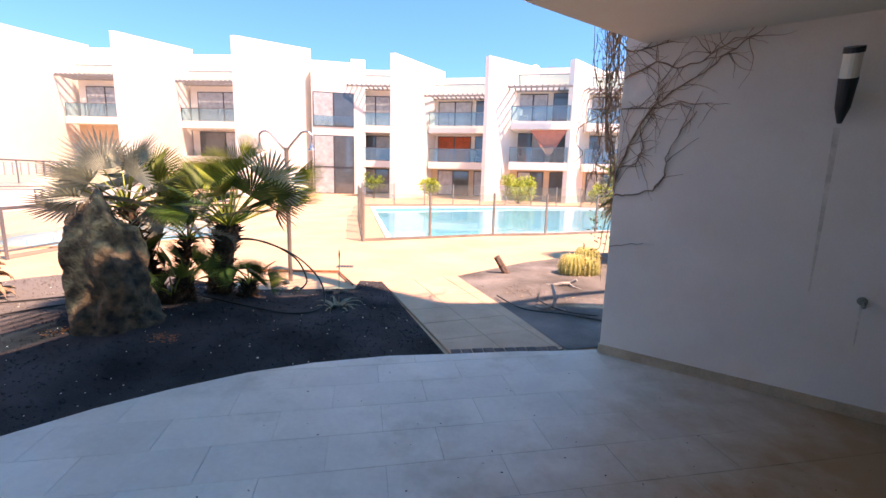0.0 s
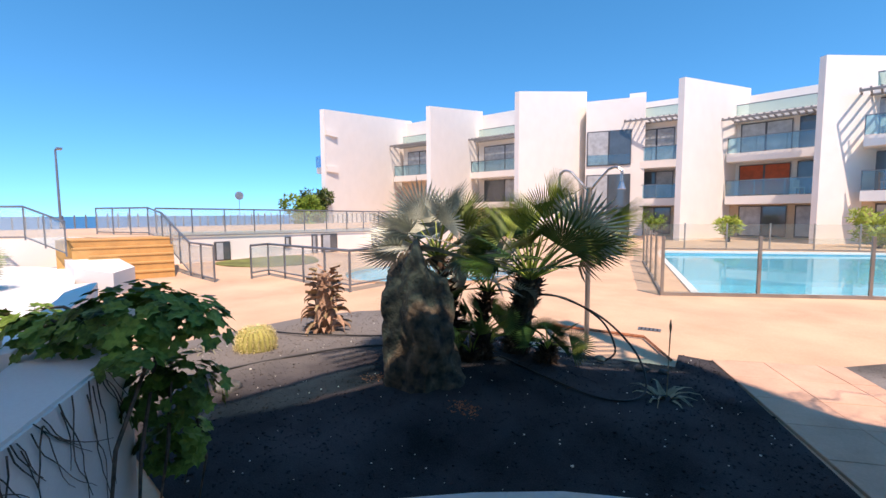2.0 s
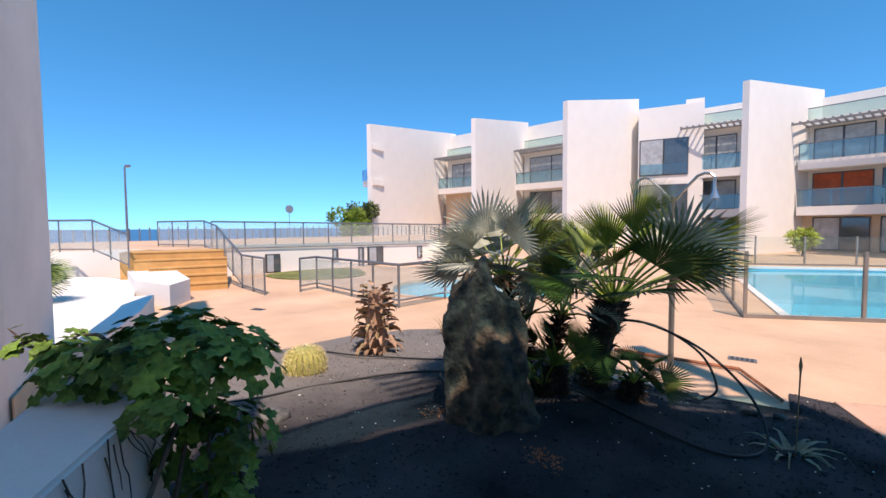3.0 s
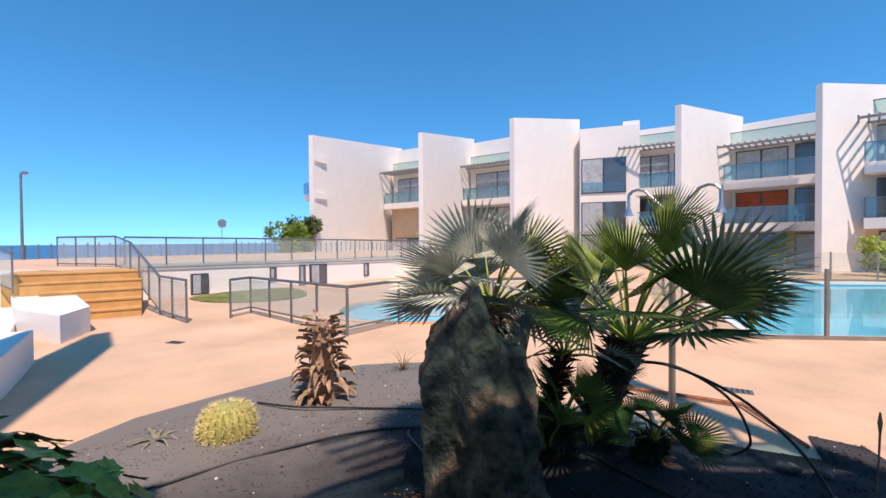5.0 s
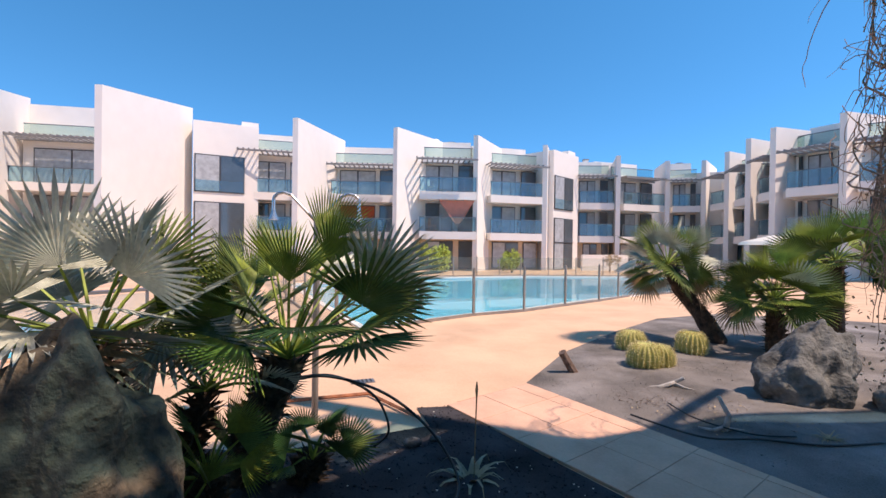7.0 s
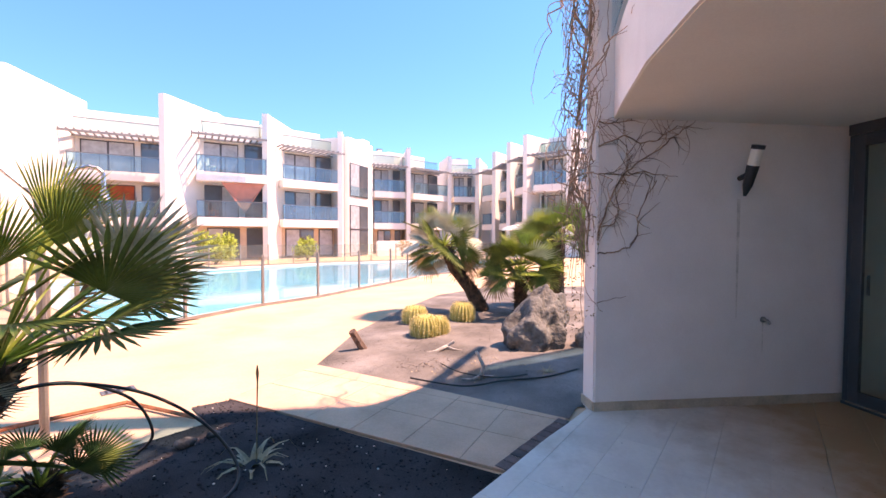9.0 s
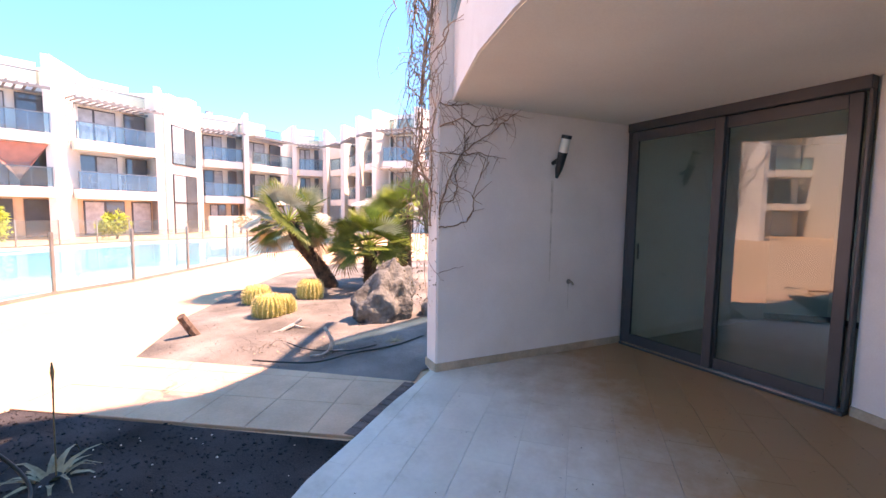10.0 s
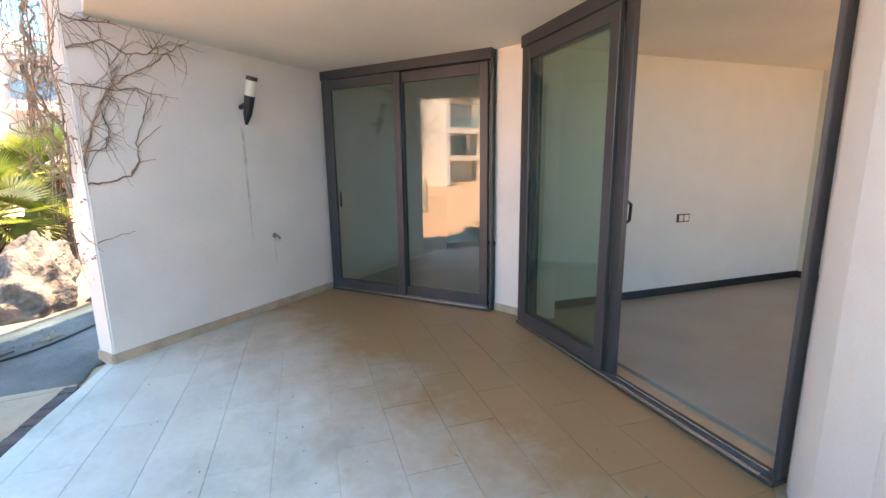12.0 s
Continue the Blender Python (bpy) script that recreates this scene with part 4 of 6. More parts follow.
t = thing("road_sign", "small round road sign on a pole", "sign", (-30.0, 13.55, -0.62))
part("pole", tube([(0, 0, 0), (0, 0, 3.4)], 0.02), "railmetal", t)
bm = bmesh.new()
bmesh.ops.create_cone(bm, cap_ends=True, segments=16, radius1=0.28, radius2=0.28, depth=0.03)
bmesh.ops.transform(bm, matrix=Matrix.Translation((0.04, 0, 3.35)) @ Matrix.Rotation(radians(90), 4, "Y"), verts=bm.verts[:])
part("disc", bm, "chrome", t)

# short chimneys on the roofs
for k in range(1, 9):
    if k < len(mods):
        m_, a_, d_, n_, L_ = mods[k]
        q = a_ + d_ * L_ * 0.62 + n_ * 5.4
        t = thing("chimney", "short white roof chimney with a dark cap", "chimney", (q.x, q.y, 8.5))
        part("stack", box(0, 0, 0.35, 0.5, 0.4, 0.75), "white", t)
        part("cap", box(0, 0, 0.80, 0.6, 0.5, 0.09), "railmetal", t)

# ---- plants ----
def fan_blade(rng, radius, blades, spread, droop):
    """One fan leaf: folded blades round the end of its stalk, joined near the hub."""
    bm = bmesh.new()
    hub = bm.verts.new((0, 0, 0))
    for i in range(blades):
        a = radians(-spread / 2 + spread * i / (blades - 1))
        L = radius * (0.80 + 0.20 * math.cos(a * 0.8)) * rng.uniform(0.92, 1.05)
        d = Vector((math.cos(a), math.sin(a), 0))
        s = Vector((-d.y, d.x, 0))
        w = radius * radians(spread / blades) * 0.29
        mid, tip = d * L * 0.46, d * L
        mid.z += 0.02 * radius
        sag = -droop * L * rng.uniform(0.5, 1.4)
        tip.z += sag
        q = d * L * 0.76
        q.z += sag * 0.35
        vm = [bm.verts.new(mid - s * w * 0.8), bm.verts.new(mid + Vector((0, 0, -w * 0.7))), bm.verts.new(mid + s * w * 0.8)]
        vq = [bm.verts.new(q - s * w * 0.72), bm.verts.new(q + Vector((0, 0, -w * 0.4))), bm.verts.new(q + s * w * 0.72)]
        vt = bm.verts.new(tip)
        bm.faces.new((hub, vm[0], vm[1]))
        bm.faces.new((hub, vm[1], vm[2]))
        for k in (0, 1):
            bm.faces.new((vm[k], vq[k], vq[k + 1], vm[k + 1]))
            bm.faces.new((vq[k], vt, vq[k + 1]))
    return bm


LEAF = {}
rl = random.Random(11)
for nm, mat, drp in (("pale", "pale_leaf", 0.05), ("green", "green_leaf", 0.06), ("young", "young_leaf", 0.02), ("dry", "dry_leaf", 0.35)):
    LEAF[nm] = []
    for v in range(3):
        me = bpy.data.meshes.new("frond")
        b = fan_blade(rl, 1.0, 26, 175 if nm != "young" else 90, drp)
        b.to_mesh(me)
        b.free()
        me.materials.append(M[mat])
        LEAF[nm].append(me)


def fan_palm(name, base, crown, lean_pts, trunk_r, leaves, leaf_r, stalk, label, mix, seed, low=-0.5, flat=1.0, sway=(0, 0.0)):
    """A fan palm: fibrous trunk with old leaf bases, stalks and folded fan leaves."""
    rng = random.Random(seed)
    t = thing(name, label, "palm", base)
    off = Vector(base)
    pts = [Vector(p) - off for p in [base, *lean_pts, crown]]
    tr = []
    for a, b in zip(pts, pts[1:]):
        tr += [a.lerp(b, i / 4) for i in range(4)]
    tr.append(pts[-1])
    if trunk_r > 0:
        rad = [trunk_r * (1.1 - 0.35 * i / len(tr)) * rng.uniform(0.92, 1.08) for i in range(len(tr))]
        part("trunk", tube(tr, rad, 12), "trunk", t, "rough brown fibrous trunk")
        bm = bmesh.new()
        for i in range(260):
            f = rng.random()
            k = min(len(tr) - 2, int(f * (len(tr) - 1)))
            p = tr[k].lerp(tr[k + 1], f * (len(tr) - 1) - k)
            a = rng.uniform(0, 6.283)
            o = Vector((math.cos(a), math.sin(a), 0))
            r = trunk_r * 0.8
            s = Vector((-o.y, o.x, 0)) * 0.018
            e = p + o * (r + rng.uniform(0.03, 0.11)) + Vector((0, 0, rng.uniform(-0.02, 0.12)))
            v = [bm.verts.new(p + o * r * 0.9 - s), bm.verts.new(p + o * r * 0.9 + s), bm.verts.new(p + o * r * 0.9 + Vector((0, 0, 0.03))), bm.verts.new(e)]
            for f3 in ((0, 1, 3), (1, 2, 3), (2, 0, 3)):
                bm.faces.new([v[x] for x in f3])
        part("old_leaf_fibre", bm, "trunk", t, "broken stubs of old leaf stalks", kind="stuff")
    c = pts[-1]
    for i in range(leaves):
        f = (i + 0.5) / leaves
        el = math.asin(max(-0.95, min(0.99, 0.97 - (0.97 - low) * f)))
        az = i * 2.39996 + rng.uniform(-0.25, 0.25)
        kind = "dry" if f > 0.95 else "young" if f < 0.18 and mix[2] >= 3 else rng.choices(["pale", "green", "young"], mix)[0]
        r = leaf_r * rng.uniform(0.85, 1.1)
        st = stalk * rng.uniform(0.75, 1.15)
        d = Vector((math.cos(az) * math.cos(el) * flat, math.sin(az) * math.cos(el) * flat, math.sin(el)))
        st *= 1 + sway[1] * math.cos(az - radians(sway[0])) * math.cos(el)
        hub = c + d * st
        tubep = [c, c + d * st * 0.5 + Vector((0, 0, 0.02)), hub]
        part("stalk", tube(tubep, [0.012, 0.008, 0.006], 4, cap=False), "young_leaf" if kind != "dry" else "dry_leaf", t)
        pitch = el - radians(rng.uniform(-12, 30))
        side = rng.uniform(-1.15, 1.15)
        m = Matrix.Translation(hub) @ Matrix.Rotation(az, 4, "Z") @ Matrix.Rotation(-pitch, 4, "Y") @ Matrix.Rotation(side, 4, "X") @ Matrix.Scale(r, 4)
        share("frond", LEAF[kind][rng.randrange(3)], t, m)
    return t


def rock(name, at, size, label, mat, seed, lean=(0, 0), cuts=5, rough=0.20):
    bm = bmesh.new()
    bmesh.ops.create_icosphere(bm, subdivisions=cuts, radius=1.0)
    for v in bm.verts:
        p = v.co.normalized()
        q = p * 1.3 + Vector((seed, seed * 2.1, 0))
        r = 1 + rough * 1.6 * noise.noise(q) + rough * 0.8 * noise.noise(q * 2.4) + rough * 0.30 * abs(noise.noise(q * 6)) - rough * 0.25 * abs(noise.noise(q * 13))
        z = p.z * r
        taper = 1 - 0.28 * max(0.0, z) ** 1.5
        v.co = Vector((p.x * r * size[0] * taper + lean[0] * (z + 1) * size[2], p.y * r * size[1] * taper + lean[1] * (z + 1) * size[2], z * size[2]))
    t = part(name, bm, mat, smooth=True)
    t.location = at
    return tagged(t, label, "rock")


def standing_stone(name, at, label, mat, seed):
    """A tall slab-like boulder: broad shoulders, a leaning peak and a hollow under it."""
    bm = bmesh.new()
    bmesh.ops.create_icosphere(bm, subdivisions=5, radius=1.0)
    for v in bm.verts:
        p = v.co.normalized()
        h = 0.5 + 0.5 * max(-1.0, min(1.0, p.z * 1.06))                      # 0 at the foot, 1 at the crest
        flat = max(0.0, 1 - max(0.0, (h - 0.30) / 0.70) ** 2.6) ** 0.5          # upright sides, rounded crest
        r = Vector((p.x, p.y, 0)).length or 1e-6
        ux, uy = p.x / r, p.y / r
        wide = flat * (1.06 - 0.22 * h)
        wide *= min(1.0, r * 2.2)
        x, y, z = ux * 0.335 * wide, uy * 0.25 * wide, h * 1.26
        side = ux * 0.78 + uy * 0.62                                         # along its broad face
        z -= 0.24 * smoothstep(-0.1, 1.0, side) * h ** 1.5 + 0.13 * smoothstep(0.2, 1.0, -side) * h ** 2
        q = Vector((ux * wide, uy * wide, h * 2.6)) * 1.2 + Vector((seed, seed * 2.1, 0))
        k = 0.085 * noise.noise(q) + 0.045 * noise.noise(q * 2.6) + 0.020 * abs(noise.noise(q * 6.5)) - 0.018 * abs(noise.noise(q * 14))
        hollow = math.exp(-((x + 0.02) ** 2 / 0.006 + (y + 0.20) ** 2 / 0.02 + (z - 1.10) ** 2 / 0.006))
        x, y = x + ux * k, y + uy * k + 0.10 * hollow
        v.co = Vector((x - 0.05 * h, y - 0.02 * h, z + k * 0.8 * h))
    t = part(name, bm, mat, smooth=True)
    t.location = at
    return tagged(t, label, "rock")


standing_stone("boulder", (-2.84, 3.22, 0.02), "tall dark lava boulder standing on end in the black grit", "rock", 3.3)
rock("boulder", (2.28, 5.46, 0.20), (0.46, 0.30, 0.46), "grey slanted boulder in the gravel bed under the palms", "greyrock", 8.1, (0.24, -0.05), rough=0.30)
rock("boulder", (3.00, 5.02, 0.10), (0.24, 0.22, 0.20), "small grey boulder beside the larger one", "greyrock", 12.4, cuts=4)

fan_palm("fan_palm", (-2.66, 4.30, 0.08), (-2.39, 4.11, 0.86), [(-2.60, 4.25, 0.42)], 0.125, 34, 0.40, 0.56, "bushy green fan palm with a shaggy trunk beside the boulder", (1, 9, 5), 3, low=0.22, sway=(25, 0.30))
fan_palm("fan_palm", (-2.98, 3.85, 0.08), (-3.12, 3.70, 1.04), [(-3.03, 3.80, 0.5)], 0.045, 24, 0.38, 0.36, "greyish fan palm with pale bleached fronds behind the boulder", (9, 3, 0), 5, low=-0.02)
fan_palm("fan_palm", (-2.86, 3.98, 0.08), (-2.78, 4.02, 0.72), [(-2.84, 4.0, 0.4)], 0.035, 9, 0.30, 0.28, "slim grey-green palm stem between the two larger palms", (6, 5, 0), 27, low=0.0)
fan_palm("fan_palm", (-2.72, 3.86, 0.06), (-2.70, 3.84, 0.36), [(-2.71, 3.85, 0.2)], 0.04, 8, 0.22, 0.26, "young green palm shoots at the foot of the larger palm", (0, 9, 2), 8, low=0.25)
fan_palm("fan_palm", (-2.78, 3.72, 0.06), (-2.76, 3.74, 0.20), [(-2.77, 3.73, 0.14)], 0.03, 5, 0.20, 0.22, "low green palm shoots close behind the boulder", (0, 9, 1), 28, low=0.3)
fan_palm("fan_palm", (-2.32, 4.24, 0.05), (-2.27, 4.22, 0.24), [(-2.29, 4.23, 0.15)], 0.04, 10, 0.20, 0.20, "small palm sucker beside the trunk", (4, 6, 1), 9, low=0.0)
fan_palm("fan_palm", (3.47, 7.82, 0.0), (2.70, 8.03, 1.25), [(3.19, 7.87, 0.45), (2.89, 7.97, 0.85)], 0.13, 40, 0.44, 0.42, "leaning fan palm with a silvery drooping crown in the gravel bed", (5, 6, 1), 13, low=-0.7)
fan_palm("fan_palm", (3.83, 7.16, 0.0), (3.73, 7.11, 0.80), [(3.81, 7.16, 0.4)], 0.12, 44, 0.46, 0.42, "dense green fan palm behind the grey boulder", (1, 9, 4), 17, low=-0.4)
fan_palm("fan_palm", (5.00, 7.34, 0.0), (4.90, 7.24, 1.35), [(5.00, 7.34, 0.7)], 0.14, 28, 0.55, 0.40, "taller green fan palm at the back of the gravel bed", (1, 8, 5), 19, low=-0.5)
fan_palm("fan_palm", (-11.5, 0.6, 0.1), (-11.5, 0.6, 0.45), [(-11.5, 0.6, 0.3)], 0.08, 16, 0.55, 0.35, "low grey-green palm in the white planter", (5, 5, 0), 23, low=0.1)


def cactus(at, r, h, ribs, label, seed):
    """A barrel cactus: ribs in its skin, rows of spines along each rib."""
    rng = random.Random(seed)
    t = thing("barrel_cactus", label, "cactus", at)
    bm = bmesh.new()
    rows, cols = 12, ribs * 4
    rings = []
    for i in range(rows + 1):
        f = i / rows
        z = h * (0.5 - 0.5 * math.cos(math.pi * f)) if f < 1 else h
        rad = r * max(0.05, math.sin(math.pi * (0.12 + 0.86 * f))) ** 0.55
        rings.append([bm.verts.new((rad * (1 + 0.085 * math.cos(ribs * 6.2832 * k / cols)) * math.cos(6.2832 * k / cols), rad * (1 + 0.085 * math.cos(ribs * 6.2832 * k / cols)) * math.sin(6.2832 * k / cols), z)) for k in range(cols)])
    for a, b in zip(rings, rings[1:]):
        for k in range(cols):
            bm.faces.new((a[k], a[(k + 1) % cols], b[(k + 1) % cols], b[k]))
    bm.faces.new(rings[-1])
    part("body", bm, "cactus", t, "ribbed yellow-green body", smooth=True)
    bm = bmesh.new()
    for k in range(ribs):
        a = 6.2832 * k / ribs
        for i in range(1, 15):
            f = i / 15
            z = h * (0.5 - 0.5 * math.cos(math.pi * f))
            rad = r * max(0.05, math.sin(math.pi * (0.12 + 0.86 * f))) ** 0.55 * 1.08
            o = Vector((math.cos(a), math.sin(a), (f - 0.4) * 1.2)).normalized()
            p = Vector((rad * math.cos(a), rad * math.sin(a), z))
            for j in range(7):
                e = p + (o + Vector((rng.uniform(-1, 1), rng.uniform(-1, 1), rng.uniform(-1, 1))) * 0.9).normalized() * 0.045
                w = Vector((rng.uniform(-1, 1), rng.uniform(-1, 1), rng.uniform(-1, 1))) * 0.0035
                bm.faces.new((bm.verts.new(p - w), bm.verts.new(p + w), bm.verts.new(e)))
    part("spine_cover", bm, "spine", t, "golden spines along the ribs", kind="stuff")
    return t


cactus((-4.89, 2.80, -0.01), 0.18, 0.27, 22, "round golden barrel cactus in the grey edge of the bed", 1)
cactus((1.42, 6.65, -0.02), 0.19, 0.32, 20, "golden barrel cactus in a cluster of three", 2)
cactus((1.63, 6.67, -0.02), 0.17, 0.28, 20, "smaller golden barrel cactus in a cluster of three", 3)
cactus((1.78, 7.53, -0.02), 0.19, 0.30, 20, "shaded olive barrel cactus at the back of the cluster", 4)
cactus((2.58, 7.30, -0.02), 0.19, 0.32, 20, "round golden barrel cactus standing alone", 5)


def rosette(name, at, n, length, width, label, mat, seed, up=0.6, cat="agave"):
    rng = random.Random(seed)
    t = thing(name, label, cat, at)
    for i in range(n):
        a = i * 2.4 + rng.uniform(-0.3, 0.3)
        e = up * rng.uniform(0.5, 1.3)
        L = length * rng.uniform(0.7, 1.1)
        bm = bmesh.new()
        prev = None
        for k in range(6):
            f = k / 5
            el = e - 0.9 * f * f * rng.uniform(0.8, 1.1)
            p = Vector((math.cos(a) * L * f * math.cos(el * 0.8), math.sin(a) * L * f * math.cos(el * 0.8), 0.01 + L * f * math.sin(max(-0.2, el))))
            s = Vector((-math.sin(a), math.cos(a), 0)) * width * (1 - f ** 1.6) * (0.6 + 0.4 * math.sin(3.14 * min(1, f * 1.4 + 0.2)))
            row = [bm.verts.new(p - s), bm.verts.new(p - Vector((0, 0, width * 0.35 * (1 - f)))), bm.verts.new(p + s)]
            if prev:
                bm.faces.new((prev[0], prev[1], row[1], row[0]))
                bm.faces.new((prev[1], prev[2], row[2], row[1]))
            prev = row
        part("leaf", bm, mat, t)
    return t


ag = rosette("agave", (-1.32, 4.25, 0.0), 18, 0.30, 0.026, "small pale agave with dry pointed leaves", "aloe", 3, up=0.85)
part("flower_stalk", tube([(0.02, 0.0, 0), (0.025, 0.0, 0.35), (0.03, 0.0, 0.55), (0.03, 0.0, 0.60), (0.03, 0.0, 0.65)], [0.004, 0.0035, 0.005, 0.010, 0.003], 6), "dry_leaf", ag, "dry brown flower stalk")
rosette("agave", (-5.24, 2.43, 0.0), 9, 0.26, 0.016, "small green agave beside the barrel cactus", "aloe", 5)
rosette("grass_tuft", (-5.09, 4.85, 0.0), 26, 0.36, 0.006, "dry upright grass tuft at the edge of the bed", "dry_leaf", 6, up=1.35, cat="grass tuft")
rosette("dry_tuft", (1.61, 4.54, 0.0), 40, 0.22, 0.005, "tangle of dry brown stems on the grey grit", "dry_leaf", 7, up=0.5, cat="dead plant")
# dead agave stump
t = thing("dead_agave", "dried brown agave stump with curled dead leaves", "dead agave", (-5.05, 3.75, 0.0))
part("core", tube([(0, 0, 0), (0.0, 0, 0.3), (-0.02, 0, 0.72)], [0.16, 0.12, 0.07], 10), "deadagave", t)
rr = random.Random(4)
for i in range(120):
    f = i / 120
    a = i * 2.4
    z = 0.03 + 0.74 * f + rr.uniform(-0.03, 0.03)
    a += rr.uniform(-0.5, 0.5)
    r0 = 0.15 - 0.06 * f
    L = (0.22 - 0.08 * f) * rr.uniform(0.45, 1.2)
    bm = bmesh.new()
    o, s = Vector((math.cos(a), math.sin(a), 0)), Vector((-math.sin(a), math.cos(a), 0)) + Vector((0, 0, rr.uniform(-0.6, 0.6)))
    bend = rr.uniform(0.1, 1.1)
    prev = None
    for k in range(5):
        g = k / 4
        p = o * (r0 + L * math.sin(g * 1.5) * 0.8) + Vector((0, 0, z + L * (0.35 * g - bend * g * g * (1.3 - f))))
        w = s * 0.035 * (1 - g) ** 0.6 * (1.3 if k == 1 else 1)
        row = [bm.verts.new(p - w + Vector((0, 0, 0.012))), bm.verts.new(p - Vector((0, 0, 0.01))), bm.verts.new(p + w + Vector((0, 0, 0.012)))]
        if prev:
            bm.faces.new((prev[0], prev[1], row[1], row[0]))
            bm.faces.new((prev[1], prev[2], row[2], row[1]))
        prev = row
    part("leaf", bm, "deadagave" if i % 3 else "dry_leaf", t)

# ---- shower, hoses, logs, small things of the beds ----
t = thing("pool_shower", "two-armed outdoor shower on a slim steel post", "shower", (-2.43, 5.43, -0.03))
part("post", tube([(0, 0, 0), (0, 0, 1.75)], 0.028, 10), "bronze", t)
for s in (-1, 1):
    pts = [(0, 0, 1.70)] + [(s * (0.07 + 0.14 * i / 3), -0.02, 1.78 + 0.15 * i / 3) for i in range(4)] + [(s * (0.27 + 0.08 * math.sin(a)), -0.02, 1.91 + 0.06 * math.cos(a) - 0.02) for a in (0.0, 0.6, 1.2, 1.57)] + [(s * 0.35, -0.02, 1.80)]
    part("arm", tube(pts, 0.014, 8), "chrome", t, "curved chrome arm")
    part("shower_head", tube([(s * 0.35, -0.02, 1.80), (s * 0.35, -0.02, 1.75), (s * 0.35, -0.02, 1.72)], [0.014, 0.03, 0.042], 12), "chrome", t, "bell-shaped shower head")
t = thing("pipe_edging", "rusty square pipe laid round the shower pad", "pipe", (0, 0, 0))
part("pipe", tube([(-3.18, 5.81, 0.0), (-1.99, 6.02, 0.0), (-1.54, 5.35, 0.0)], 0.018, 4), "rust", t)


def hose(pts, label, r=0.009):
    """A hose through plan points, smoothed."""
    P = [Vector((x, y, z + (mound(x, y) if z < 0.1 and y < 5.2 else 0.0))) for x, y, z in pts]
    out = []
    for i in range(len(P) - 1):
        p0, p1, p2, p3 = P[max(i - 1, 0)], P[i], P[i + 1], P[min(i + 2, len(P) - 1)]
        for k in range(8):
            u = k / 8
            out.append(0.5 * ((2 * p1) + (p2 - p0) * u + (2 * p0 - 5 * p1 + 4 * p2 - p3) * u * u + (3 * p1 - p0 - 3 * p2 + p3) * u ** 3))
    out.append(P[-1])
    o = part("irrigation_hose", tube([tuple(v) for v in out], r, 6), "hose", smooth=True)
    return tagged(o, label, "hose")


hose([(-2.45, 4.15, 0.70), (-2.20, 4.22, 0.72), (-1.85, 4.38, 0.55), (-1.55, 4.35, 0.30), (-1.42, 4.12, 0.06), (-1.60, 3.86, 0.03), (-2.05, 3.84, 0.03), (-2.60, 3.95, 0.04)], "black irrigation hose arching out of the palm")
hose([(-2.45, 4.15, 0.72), (-2.18, 4.36, 0.68), (-1.92, 4.55, 0.48), (-1.82, 4.62, 0.22), (-1.92, 4.66, 0.05)], "shorter black hose arching from the palm to the ground")
hose([(-3.24, 4.22, 0.06), (-3.81, 4.12, 0.05), (-4.55, 3.72, 0.04), (-4.96, 3.40, 0.05), (-5.34, 3.26, 0.04)], "thin black hose on the grey grit")
hose([(-3.36, 3.96, 0.05), (-4.05, 3.48, 0.05), (-4.39, 2.78, 0.04), (-4.52, 2.16, 0.04), (-4.72, 1.72, 0.04)], "black hose lying across the bed")
hose([(-3.46, 3.91, 0.05), (-3.80, 3.64, 0.05), (-3.46, 3.40, 0.06), (-3.06, 3.21, 0.06)], "short loop of black hose behind the boulder")
hose([(0.32, 5.17, 0.02), (0.60, 4.67, 0.03), (1.03, 4.57, 0.03), (1.45, 4.42, 0.03), (1.95, 4.41, 0.03)], "black hose along the gravel bed")
hose([(0.83, 5.37, 0.03), (0.81, 4.97, 0.04), (1.04, 4.67, 0.03), (1.36, 4.58, 0.03)], "black hose looped round the driftwood", 0.007)


def branchy(name, at, segs, label, mat, cat):
    t = thing(name, label, cat, at)
    for k, (pts, r0, r1) in enumerate(segs):
        part("branch" if k else "stem", tube(pts, [r0 + (r1 - r0) * i / (len(pts) - 1) for i in range(len(pts))], 7), mat, t)
    return t


branchy("log", (0.45, 6.57, -0.03), [([(0, 0, 0), (-0.09, -0.01, 0.14), (-0.17, -0.02, 0.27)], 0.055, 0.048)], "short weathered log stuck upright in the grit", "log", "log")
branchy("driftwood", (1.05, 5.84, 0.0), [([(0, 0, 0.02), (0.12, -0.02, 0.06), (0.22, 0.05, 0.05), (0.3, 0.0, 0.11)], 0.022, 0.02), ([(0.2, 0.05, 0.05), (0.25, -0.06, 0.03), (0.34, -0.1, 0.01)], 0.016, 0.008), ([(0.02, 0.0, 0.03), (-0.1, 0.03, 0.02)], 0.014, 0.007)], "bleached forked driftwood lying on the grit", "driftwood", "driftwood")
branchy("driftwood", (0.93, 4.81, 0.0), [([(0, 0, 0.0), (0.02, -0.02, 0.13), (-0.02, 0.05, 0.27)], 0.026, 0.016), ([(0.0, 0, 0.03), (-0.12, -0.02, 0.02), (-0.2, 0.05, 0.02)], 0.018, 0.007), ([(0, 0, 0.02), (0.14, -0.03, 0.01)], 0.016, 0.007)], "bleached upright piece of driftwood", "driftwood", "driftwood")

